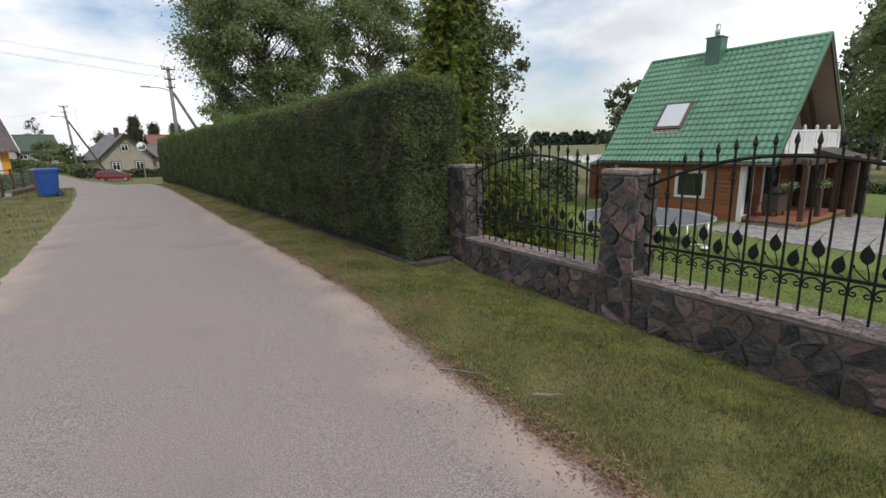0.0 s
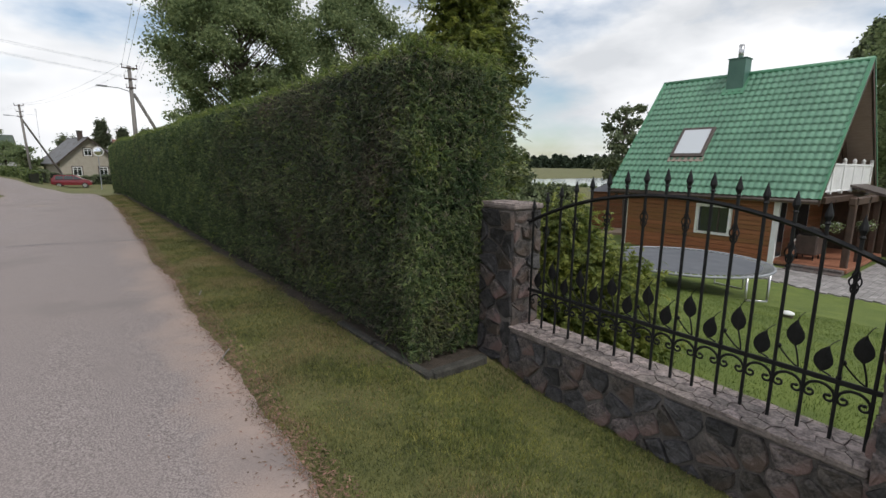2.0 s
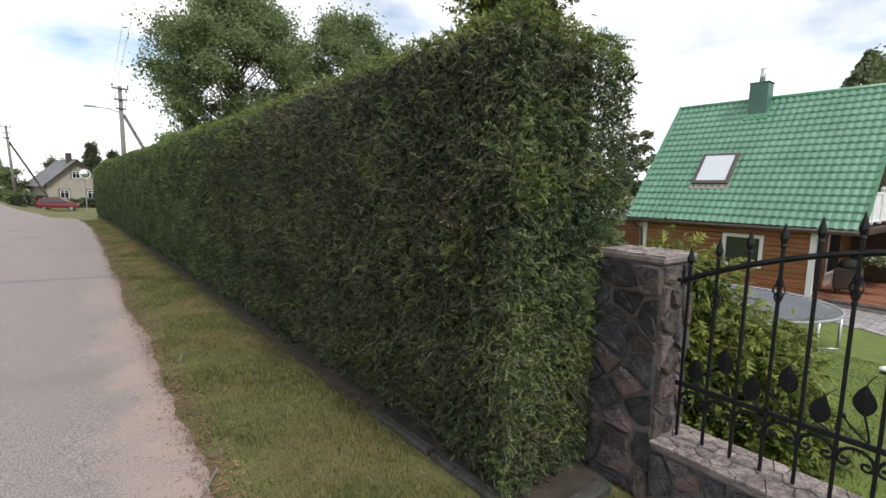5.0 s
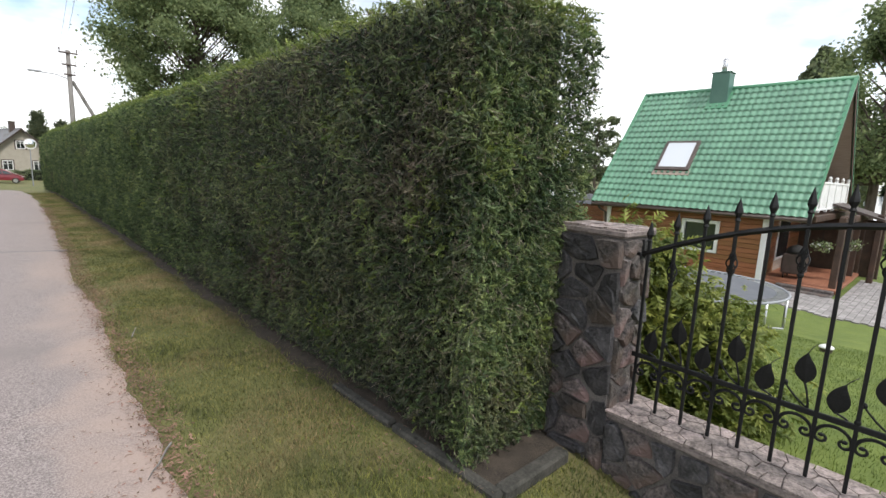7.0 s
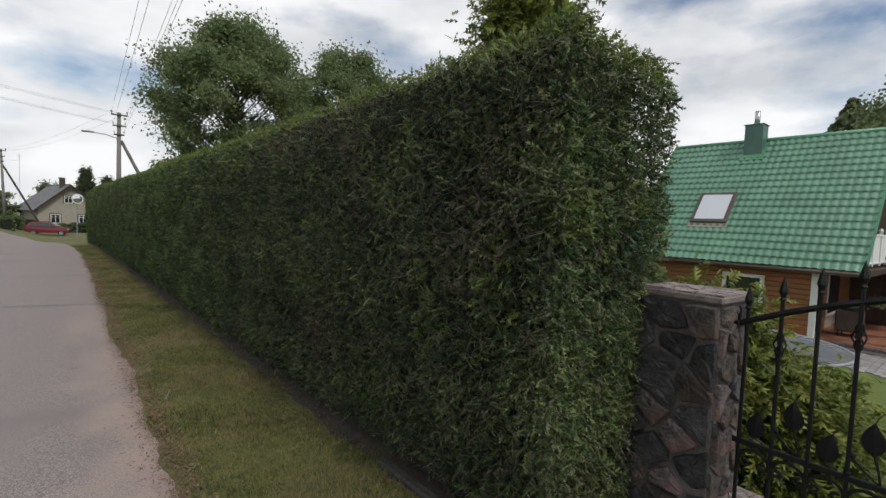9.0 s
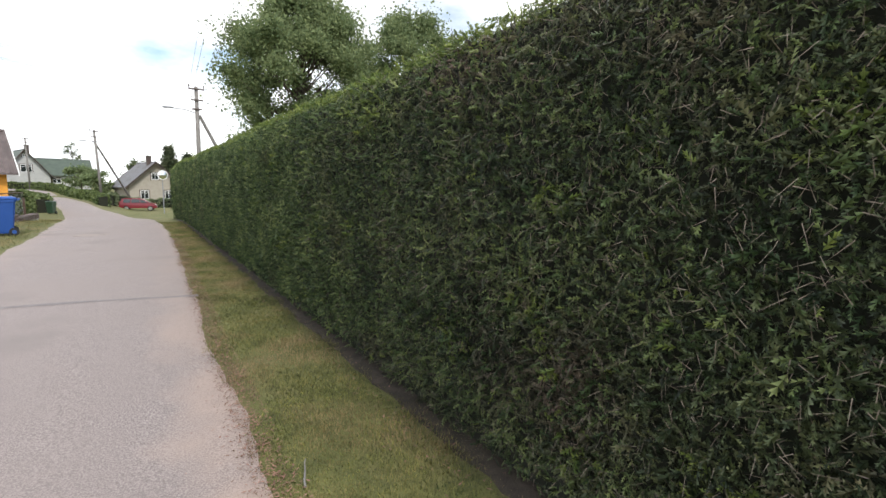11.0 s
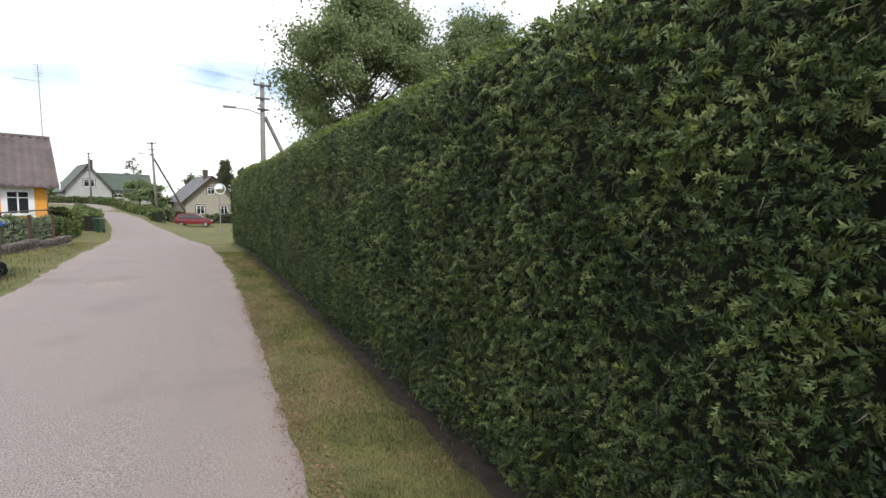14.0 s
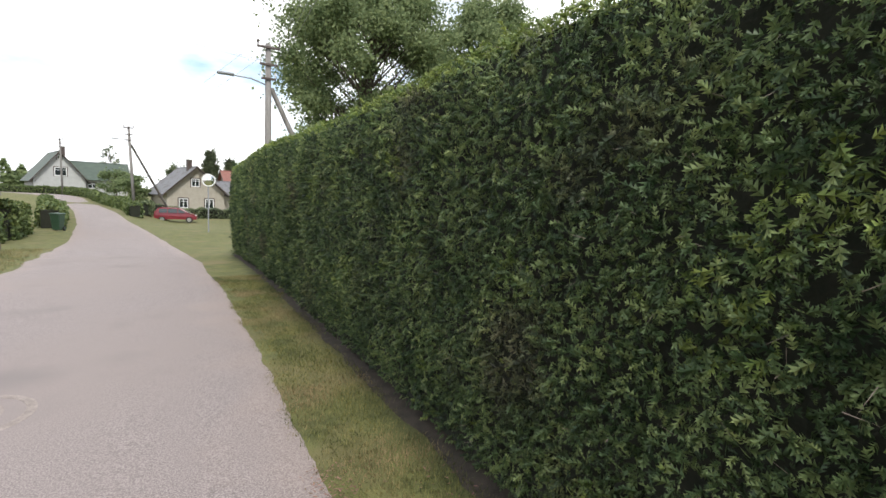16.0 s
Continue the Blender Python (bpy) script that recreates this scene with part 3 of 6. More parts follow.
# ---- the clipped thuja hedge ----
def hedge():
    rng = np.random.default_rng(11)
    X0, X1, Y0, Y1, H = 3.0, 3.9, 4.98, 31.6, 2.31
    root = thing("thuja_hedge", (3.45, 18, 0), "tall dark green clipped thuja hedge with browned patches", "hedge")

    def top(y):
        return H + 0.02 * np.sin((y - 5) * 0.9 + 1.2) + 0.05 * step(20, 31, y) + ground_z(3.0, y) * 0.9

    def bulge(a, b):
        return np.array([0.028 * noise.noise((u * 0.7, w * 0.9, 3.0)) + 0.025 * noise.noise((u * 2.3, w * 2.3, 8.0)) for u, w in zip(a, b)])

    O, N, V = [], [], []
    # road face, denser where one passes close
    n = 180000
    y = Y0 + (Y1 - Y0) * rng.uniform(0, 1, n) ** 1.25
    zb = 0.05 + ground_z(3.0, y)
    s = rng.uniform(0, 1, n)
    z = zb + (top(y) - zb) * s
    x = X0 - bulge(y, z) - 0.10 * np.sin(np.clip(s, 0, 1) * 2.6) + 0.07 + 0.10 * step(0.93, 1.0, s) + np.abs(rng.normal(0, 0.06, n)) + 0.05 * (1 - step(0.0, 0.12, s))
    O.append(np.stack([x, y, z], 1)); N.append(np.tile([-1.0, 0, 0.0], (n, 1))); V.append(s)
    # end face
    n = 16000
    x = rng.uniform(X0 + 0.02, X1, n)
    s = rng.uniform(0, 1, n)
    z = 0.06 + (H - 0.06) * s
    y = Y0 - bulge(x + 40, z) + 0.06 * step(0.9, 1, s) + np.abs(rng.normal(0, 0.05, n))
    O.append(np.stack([x, y, z], 1)); N.append(np.tile([0, -1.0, 0.0], (n, 1))); V.append(s)
    # top and garden face
    n = 20000
    y = rng.uniform(Y0, Y1, n)
    x = rng.uniform(X0 + 0.06, X1, n)
    z = top(y) - 0.035 - np.abs(rng.normal(0, 0.02, n)) + 0.3 * bulge(x + 90, y)
    O.append(np.stack([x, y, z], 1)); N.append(np.tile([0, 0, 1.0], (n, 1))); V.append(np.full(n, 2.0))
    n = 5000
    y = rng.uniform(Y0, Y1, n)
    z = rng.uniform(0.2, 1, n) * top(y)
    O.append(np.stack([np.full(n, X1), y, z], 1)); N.append(np.tile([1.0, 0, 0], (n, 1))); V.append(np.full(n, 0.5))
    # far end face
    n = 2500
    x = rng.uniform(X0, X1, n)
    z = rng.uniform(-0.25, 1, n) * 2.3
    O.append(np.stack([x, np.full(n, Y1), z], 1)); N.append(np.tile([0, 1.0, 0], (n, 1))); V.append(np.full(n, 0.5))
    O, N, V = np.concatenate(O), np.concatenate(N), np.concatenate(V)
    n = len(O)
    rnd = rng.normal(0, 1, (n, 3))
    lay = N * rng.uniform(0.15, 0.75, (n, 1)) * np.where(V > 1.5, 0.45, 1.0)[:, None] + rnd * 0.62 + np.array([0, 0, -0.05])
    lay[:, 2] *= np.where(V > 1.5, 0.25, 1.0)
    nrm = N + rng.normal(0, 0.45, (n, 3)) + np.array([0, 0, 0.15])
    size = rng.uniform(0.024, 0.056, n) * np.where(rng.uniform(0, 1, n) > 0.96, 1.3, 1.0) * (1 + 0.5 * step(22, 28, O[:, 1])) * np.where(V > 1.5, 1.2, 1.0)
    tuft = np.array([noise.noise((a * 3.1, b * 3.1, c * 3.1)) for a, b, c in O])
    # Young shoots; along the top the paler colour also stands for sunlight.
    young = (V > 1.5) | ((V > 0.945) & (rng.uniform(0, 1, n) > 0.15)) | ((tuft > 0.4) & (rng.uniform(0, 1, n) > 0.72)) | (rng.uniform(0, 1, n) > 0.994)
    size *= np.where((tuft > 0.4) & (V < 1), 1.15, 1.0)
    slim = 0.7 + 0.3 * step(7, 13, O[:, 1])
    # Browned sprays, road face only; their tone is also darkened for its shade.
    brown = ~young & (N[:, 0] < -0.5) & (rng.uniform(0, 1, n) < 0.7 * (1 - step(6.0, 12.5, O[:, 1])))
    for mask, mat, nm, lb in ((~young & ~brown, M_HEDGE, "foliage", ""), (brown, M_HEDGE_BROWN, "browned_foliage", "dull brownish green sprays, darkened for the shaded road face"), (young, M_HEDGE_TOP, "young_sunlit_growth", "yellow-green young shoots, along the top also standing for sunlight")):
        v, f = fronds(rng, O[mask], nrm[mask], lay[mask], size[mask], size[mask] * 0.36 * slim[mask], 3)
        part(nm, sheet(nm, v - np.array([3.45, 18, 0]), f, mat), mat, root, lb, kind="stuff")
    # thin bare twigs, cut short by the shears
    k = np.flatnonzero((V < 1) & (rng.uniform(0, 1, n) > 0.78 + 0.2 * step(7, 12, O[:, 1])) & (O[:, 1] < 26))
    way = rng.normal(0, 1, (len(k), 3)) * (0.35, 0.8, 1.0) + N[k] * 0.35
    way /= np.linalg.norm(way, axis=1, keepdims=True)
    wide = np.cross(way, N[k]) * 0.0016
    base = O[k] + N[k] * 0.012 - np.array([3.45, 18, 0])
    v = np.concatenate([base - wide, base + wide, base + way * rng.uniform(0.03, 0.085, (len(k), 1)) + N[k] * 0.01])
    i = np.arange(len(k))
    part("bare_twig", sheet("bare_twig", v, np.stack([i, i + len(k), i + 2 * len(k)], 1), M_TWIG), M_TWIG, root, "pale brown cut twig ends", kind="stuff")
    # Near-black boxes fill the inside; their colour stands for the shade in there.
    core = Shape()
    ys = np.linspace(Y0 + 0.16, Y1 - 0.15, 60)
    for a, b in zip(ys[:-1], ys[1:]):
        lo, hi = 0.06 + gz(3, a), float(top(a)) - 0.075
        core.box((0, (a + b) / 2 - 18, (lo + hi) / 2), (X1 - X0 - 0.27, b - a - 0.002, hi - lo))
    part("shade_core", core, M_CORE, root, "near-black boxes standing for the shade inside the hedge")
    for k in range(27):
        y = 5.3 + k * 0.98 + rng.uniform(-0.15, 0.15)
        t = Shape().tube([(0.02, y - 18, gz(3, y) - 0.05), (0.0, y - 18 + 0.03, 0.5), (0.02, y - 18, 1.2)], [0.035, 0.03, 0.02], 6)
        part("trunk", t, M_BARK, root)


hedge()


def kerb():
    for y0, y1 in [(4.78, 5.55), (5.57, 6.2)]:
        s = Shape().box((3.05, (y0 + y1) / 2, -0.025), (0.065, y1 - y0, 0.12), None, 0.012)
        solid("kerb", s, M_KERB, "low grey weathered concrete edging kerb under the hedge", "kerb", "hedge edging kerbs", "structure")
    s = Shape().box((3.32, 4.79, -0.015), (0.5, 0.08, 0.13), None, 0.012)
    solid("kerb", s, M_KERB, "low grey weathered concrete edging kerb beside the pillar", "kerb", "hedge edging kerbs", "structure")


kerb()


# ---- stone fence: wall, pillars, iron panels ----
FENCE_TURN = -2.6  # degrees off the hedge line
FENCE = pose(3.42, 0, 0, 0, 0, FENCE_TURN)  # local x: towards the yard, local y: along the wall


def clip_poly(poly, p, n):
    """The part of a polygon on the side of p that n points away from."""
    out = []
    for i in range(len(poly)):
        a, b = poly[i], poly[(i + 1) % len(poly)]
        da, db = (a - p).dot(n), (b - p).dot(n)
        if da <= 0:
            out.append(a)
        if da * db < 0:
            out.append(a + (b - a) * (da / (da - db)))
    return out


def stones(rnd, w, h, size, gap, turns=0.0):
    """Irregular cells that fill a w x h face."""
    seeds, cols = [], max(1, round(w / size))
    rows = max(1, round(h / (size * 0.72)))
    for j in range(rows):
        for i in range(cols):
            seeds.append(Vector(((i + 0.5 + (0.5 if j % 2 else 0) - 0.25 + rnd.uniform(-0.48, 0.48)) * w / cols, (j + 0.5 + rnd.uniform(-0.3, 0.3)) * h / rows)))
    cells = []
    for s in seeds:
        poly = [Vector((0, 0)), Vector((w, 0)), Vector((w, h)), Vector((0, h))]
        for o in seeds:
            if o is not s:
                d = o - s
                if d.length > 1e-6:
                    poly = clip_poly(poly, s + d / 2 - d.normalized() * gap / 2, d.normalized())
                if len(poly) < 3:
                    break
        if len(poly) >= 3:
            c = sum(poly, Vector((0, 0))) / len(poly)
            if min((p - c).length for p in poly) > 0.015:
                cells.append(poly)
    return cells


def stone_face(parent, rnd, origin, along, up, out, w, h, size, dark=0.35):
    """Set single rough stones proud on one face of a wall."""
    for poly in stones(rnd, w, h, size, 0.013):
        c = sum(poly, Vector((0, 0))) / len(poly)
        key = rnd.uniform(0, 90)
        ring = []
        for i, p in enumerate(poly):
            q = poly[(i + 1) % len(poly)]
            m = max(2, min(4, int((q - p).length / 0.045)))
            for k in range(m):
                f = (k + (0.22 if k == 0 else 0.0)) / m
                r = p + (q - p) * f
                wob = 0.012 * noise.noise((r.x * 17 + key, r.y * 17, key))
                r = r + (r - c).normalized() * wob
                ring.append(Vector((min(max(r.x, 0.002), w - 0.002), min(max(r.y, 0.002), h - 0.002))))
        proud = rnd.uniform(0.006, 0.03)
        tilt = Vector((rnd.uniform(-0.09, 0.09), rnd.uniform(-0.09, 0.09)))
        levels = [(1.0, -0.012), (0.975, proud * 0.55), (0.9, proud * 0.92), (0.52, proud)]
        verts, n = [], len(ring)
        for sc, d in levels:
            for p in ring:
                q = c + (p - c) * sc
                dd = d + (tilt.dot(q - c) + rnd.uniform(-0.004, 0.004) + 0.006 * noise.noise((q.x * 22, q.y * 22, key)) if d > 0 else 0)
                verts.append(along * (q.x - c.x) + up * (q.y - c.y) + out * dd)
        verts.append(out * (levels[-1][1] + rnd.uniform(-0.004, 0.004)))
        faces = [(l * n + i, l * n + (i + 1) % n, (l + 1) * n + (i + 1) % n, (l + 1) * n + i) for l in range(3) for i in range(n)]
        faces += [(3 * n + i, 3 * n + (i + 1) % n, len(verts) - 1) for i in range(n)]
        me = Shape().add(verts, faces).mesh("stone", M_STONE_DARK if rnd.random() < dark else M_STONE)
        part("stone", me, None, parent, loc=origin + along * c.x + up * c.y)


def cap_pieces(parent, rnd, origin, along, across, w, d, size):
    s = Shape()
    for poly in stones(rnd, w, d, size, 0.005):
        lift = rnd.uniform(0.0, 0.006)
        s.slab([origin + along * p.x + across * p.y + Vector((0, 0, lift - 0.008)) for p in poly], (0, 0, 1), 0.011)
    part("coping", s, M_CAPSTONE, parent, "pinkish flat stone coping", kind="stuff")


def pillar(y):
    rnd = random.Random(int(y * 100) + 400)
    root = thing("stone_pillar", FENCE @ Vector((0.17, y, 0)), "squared granite rubble pillar with pale mortar joints", "pillar", "stone fence pillars", turn=FENCE_TURN)
    WX, WY, H = 0.27, 0.35, 1.19
    part("mortar_core", Shape().box((0, 0, H / 2 - 0.15), (WX, WY, H + 0.3), None, 0.01), M_MORTAR, root, "grey mortar core")
    X, Y, Z = Vector((1, 0, 0)), Vector((0, 1, 0)), Vector((0, 0, 1))
    hx, hy = WX / 2, WY / 2
    # Dark stones are picked oftener on the road side, to paint its shade.
    for o, a, n, w in ((Vector((-hx, hy, -0.15)), -Y, -X, WY), (Vector((-hx, -hy, -0.15)), X, -Y, WX), (Vector((hx, -hy, -0.15)), Y, X, WY), (Vector((hx, hy, -0.15)), -X, Y, WX)):
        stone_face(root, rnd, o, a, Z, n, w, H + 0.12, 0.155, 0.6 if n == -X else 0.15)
    part("cap", Shape().box((0, 0, H - 0.005), (WX + 0.03, WY + 0.03, 0.035), None, 0.008), M_CAPBED, root, "flat cap of pinkish stone")
    cap_pieces(root, rnd, Vector((-hx - 0.01, -hy - 0.01, H + 0.014)), X, Y, WX + 0.02, WY + 0.02, 0.09)
    return root


PILLARS = [4.805, 2.40, -0.005]
for py in PILLARS:
    pillar(py)


def low_wall(y0, y1):
    rnd = random.Random(int(y0 * 10) + 77)
    L = y1 - y0
    root = thing("low_stone_wall", FENCE @ Vector((0.165, (y0 + y1) / 2, 0)), "low rubble stone wall with flat pinkish coping", "wall", "stone fence walls", turn=FENCE_TURN)
    X, Y, Z = Vector((1, 0, 0)), Vector((0, 1, 0)), Vector((0, 0, 1))
    part("mortar_core", Shape().box((0, 0, -0.04), (0.25, L, 0.62), None, 0.01), M_MORTAR, root, "grey mortar core")
    stone_face(root, rnd, Vector((-0.125, L / 2, -0.22)), -Y, Z, -X, L, 0.475, 0.165, 0.4)
    stone_face(root, rnd, Vector((0.125, -L / 2, -0.3)), Y, Z, X, L, 0.55, 0.24, 0.45)
    part("coping_bed", Shape().box((0, 0, 0.281), (0.285, L, 0.034), None, 0.008), M_CAPBED, root, "mortar bed of the coping")
    cap_pieces(root, rnd, Vector((-0.15, -L / 2, 0.303)), Y, X, L, 0.30, 0.095)


for a, b in zip(PILLARS[1:], PILLARS[:-1]):
    low_wall(a + 0.177, b - 0.177)


def iron_panel(y0, y1):
    """Bars with spear heads between two pillars, an arched top rail, a row of scrolls and a vine of leaves."""
    L = y1 - y0
    root = thing("iron_fence_panel", FENCE @ Vector((0.18, (y0 + y1) / 2, 0)), "black wrought iron fence panel with spear heads and leaves", "fence panel", "iron fence panels", turn=FENCE_TURN)
    RAIL, n = 0.575, 17

    def arch(s):
        return 1.075 + 0.25 * (1 - (2 * s - 1) ** 2)

    pts = [(0, -L / 2 + L * k / 30, arch(k / 30)) for k in range(31)]
    part("top_rail", Shape().tube(pts, 0.0125, 4), M_IRON, root)
    part("lower_rail", Shape().box((0, 0, RAIL), (0.014, L, 0.024), None, 0.003), M_IRON, root)
    for yy in (-L / 2 + 0.004, L / 2 - 0.004):
        for zz in (RAIL, 1.075):
            part("fixing", Shape().box((0, yy, zz), (0.035, 0.03, 0.035), None, 0.005), M_IRON, root)
    head = Shape().lathe((0, 0, 0), [(0.006, 0), (0.013, 0.008), (0.008, 0.018), (0.017, 0.04), (0.0155, 0.052), (0.001, 0.105)], 6, 1.0, 1.0).mesh("spear_head", M_IRON)
    basket = Shape()
    for q in range(4):
        hel = []
        for k in range(13):
            a = q * math.pi / 2 + k / 12 * math.pi * 1.1
            r = 0.005 + 0.016 * math.sin(math.pi * k / 12)
            hel.append((r * math.cos(a), r * math.sin(a), -0.05 + 0.1 * k / 12))
        basket.tube(hel, 0.0034, 5)
    basket = basket.mesh("basket_twist", M_IRON)
    collar = Shape().lathe((0, 0, 0), [(0.009, -0.008), (0.0115, -0.004), (0.0115, 0.004), (0.009, 0.008)], 6).mesh("collar", M_IRON)
    leaf = Shape()
    lv, m = [], 13
    for k in range(m):
        s = k / (m - 1)
        w = 0.034 * max(0.0, math.sin(math.pi * min(1, s * 1.35) ** 0.8)) + 0.0022
        bend = -(0.034 * ((s - 0.55) / 0.45) ** 2 if s > 0.55 else 0)
        for xx, ww in ((0.006, 0), (-0.001, 1), (-0.006, 0), (-0.001, -1)):
            lv.append((xx, bend + w * ww, 0.165 * s))
    leaf.add(lv, [(i * 4 + j, i * 4 + (j + 1) % 4, (i + 1) * 4 + (j + 1) % 4, (i + 1) * 4 + j) for i in range(m - 1) for j in range(4)] + [(3, 2, 1, 0), tuple((m - 1) * 4 + j for j in range(4))])
    leaf = leaf.mesh("leaf", M_IRON)
    scroll = Shape()
    step_y = (L - 0.09) / (n - 1)
    R = step_y / 2 - 0.004
    arc = [(0, R * math.cos(a), -0.068 + R * 0.95 * math.sin(a)) for a in [math.pi * k / 12 for k in range(13)]]
    scroll.tube(arc, 0.0068, 6)
    for sg in (-1, 1):
        curl = []
        for k in range(15):
            a = k / 14 * 1.6 * math.pi
            r = 0.023 * (1 - 0.66 * k / 14)
            curl.append((0, sg * (R - 0.023 + r * math.cos(a)), -0.068 - r * math.sin(a)))
        scroll.tube(curl, [0.0066 - 0.002 * k / 14 for k in range(15)], 6)
        e = curl[-1]
        scroll.lathe((0, e[1], e[2] - 0.006), [(0.002, -0.002), (0.0095, 0.002), (0.0095, 0.01), (0.002, 0.014)], 8)
    scroll = scroll.mesh("scroll", M_IRON)
    for i in range(n):
        y = -L / 2 + 0.045 + i * step_y
        s = (y + L / 2) / L
        zt = arch(s) + 0.055
        part("bar", Shape().box((0, y, (0.29 + zt) / 2), (0.0135, 0.0135, zt - 0.29), None, 0.002), M_IRON, root)
        part("spear_head", head, None, root, loc=(0, y, zt - 0.006))
        if i % 2 == 1:
            part("basket_twist", basket, None, root, loc=(0, y, arch(s) - 0.13))
            part("collar", collar, None, root, loc=(0, y, RAIL + 0.02 if i % 4 == 1 else arch(s) - 0.19))
        if i < n - 1:
            ym = y + step_y / 2
            part("scroll", scroll, None, root, loc=(0, ym, RAIL - 0.012))
            tall = i % 2 == 0
            zz = RAIL + (0.105 if tall else 0.022)
            off = -0.008 if tall else 0.01
            part("leaf", leaf, None, root, loc=pose(0.012, ym + off, zz, -5 if tall else 6))
            stem = [(0.01, ym - 0.03 + (0.03 + off) * q ** 1.5, RAIL + 0.01 + (zz - RAIL - 0.005) * q) for q in [k / 6 for k in range(7)]]
            part("stem", Shape().tube(stem, 0.0042, 5), M_IRON, root)
            if tall:
                bud = [(0.01, ym - 0.03 - 0.085 * q, RAIL + 0.01 + 0.075 * q ** 1.4) for q in [k / 5 for k in range(6)]]
                bud = [(p[0], 2 * (ym - 0.03) - p[1], p[2]) for p in bud]
                part("bud", Shape().tube(bud, 0.0038, 5).lathe((bud[-1][0], bud[-1][1], bud[-1][2] - 0.01), [(0.003, 0), (0.011, 0.006), (0.012, 0.016), (0.004, 0.024)], 7), M_IRON, root)


for a, b in zip(PILLARS[1:], PILLARS[:-1]):
    iron_panel(a + 0.18, b - 0.18)


# ---- the green-roofed cottage ----
def cottage():
    XE, ZE, XR, ZR, YA, YB = 17.3, 0.62, 20.7, 4.72, 6.15, 12.55
    G = -1.42
    root = thing("cottage", (20.7, 9.4, G), "timber cottage with steep green metal tile roof and white balcony", "house")
    base = Vector((20.7, 9.4, G))

    def pt(nm, s, mat, lb="", parent=root, smooth=False):
        s.v = [tuple(Vector(p) - base) for p in s.v]
        return part(nm, s, mat, parent, lb, smooth=smooth)

    slope = Vector((XR - XE, 0, ZR - ZE))
    run = slope.length
    su = slope.normalized()
    for side in (1, -1):
        # pressed metal tiles: rows of steps, waves across
        rows, cols, seg, fine = 19, 32, 8, 5
        nx = cols * seg + 1
        v = []
        for r in range(rows):
            for q in range(fine):
                f = q / (fine - 1)
                s = (r + f) / rows * run
                for c in range(nx):
                    ph = c / seg
                    wave = 0.036 * (0.5 + 0.5 * math.cos(2 * math.pi * ph)) ** 0.8
                    dip = 0.012 * math.cos(2 * math.pi * ph)
                    lift = 0.028 * (1 - f) + wave
                    ss = s - (dip * (1 - f) if r else 0)
                    p = Vector((XE, 0, ZE)) + su * ss + Vector((-su.z, 0, su.x)) * (lift + 0.05)
                    x = p.x if side == 1 else 2 * XR - p.x
                    v.append((x - base.x, YA + (YB - YA) * c / (nx - 1) - base.y, p.z - base.z))
        i = (np.arange(rows * fine - 1)[:, None] * nx + np.arange(nx - 1)[None]).ravel()
        me = sheet("roof", v, np.stack([i, i + 1, i + 1 + nx, i + nx], 1), M_ROOF)
        me.shade_smooth()
        part("roof", me, None, root, "green pressed metal tile roof slope")
        mir = (lambda x: x) if side == 1 else (lambda x: 2 * XR - x)
        nrm = Vector((-su.z * side, 0, su.x))
        deck = [(mir(XE + 0.03), YA + 0.03, ZE), (mir(XE + 0.03), YB - 0.03, ZE), (XR, YB - 0.03, ZR - 0.02), (XR, YA + 0.03, ZR - 0.02)]
        pt("roof_underside", Shape().slab(deck, (0, 0, -1), 0.1), M_SOFFIT, "brown boarded underside of the roof")
        for yy in (YA, YB):
            verge = [(mir(XE), yy - 0.05, ZE + 0.03), (mir(XE), yy + 0.05, ZE + 0.03), (XR, yy + 0.05, ZR + 0.08), (XR, yy - 0.05, ZR + 0.08)]
            pt("verge_trim", Shape().slab(verge, nrm, 0.06), M_ROOF_TRIM)
            face = [(mir(XE), yy + (0.03 if yy == YB else -0.03), ZE - 0.16), (mir(XE), yy + (0.03 if yy == YB else -0.03), ZE + 0.05), (XR, yy + (0.03 if yy == YB else -0.03), ZR + 0.08), (XR, yy + (0.03 if yy == YB else -0.03), ZR - 0.2)]
            pt("bargeboard", Shape().slab(face, (0, 1 if yy == YA else -1, 0), 0.025), M_DARKWOOD)
    pt("ridge_cap", Shape().tube([(XR, YA - 0.03, ZR + 0.06), (XR, YB + 0.03, ZR + 0.06)], 0.09, 10), M_ROOF_TRIM, smooth=True)
    gut = Shape().tube([(XE - 0.05, YA, ZE - 0.02), (XE - 0.05, YB, ZE - 0.06)], 0.05, 10)
    gutter = pt("gutter", gut, M_DARKFRAME, "dark brown rain gutter", smooth=True)
    pipe = Shape().tube([(XE - 0.05, 12.3, ZE - 0.08), (XE + 0.1, 12.3, ZE - 0.22), (17.68, 12.2, ZE - 0.35), (17.68, 12.1, G)], 0.04, 8)
    pt("downpipe", pipe, M_DARKFRAME, "dark brown downpipe", gutter)
    # chimney
    ch = pt("chimney", Shape().box((20.45, 9.76, 4.75), (0.52, 0.56, 1.05), None, 0.01), M_CHIMNEY, "green sheet-clad chimney with steel flue")
    pt("chimney_cap", Shape().box((20.45, 9.76, 5.29), (0.58, 0.62, 0.035), None, 0.008), M_CHIMNEY, parent=ch)
    pt("flue", Shape().lathe((20.45, 9.76, 5.28), [(0.085, 0), (0.085, 0.5), (0.07, 0.5), (0.07, 0.42)], 14), M_STEEL, "bright steel flue pipe", ch, True)
    pt("flashing", Shape().box((20.28, 9.76, 4.33), (0.75, 0.74, 0.05), Matrix.Rotation(-math.atan2(su.z, su.x), 3, "Y"), 0.005), M_ROOF_TRIM, parent=ch)
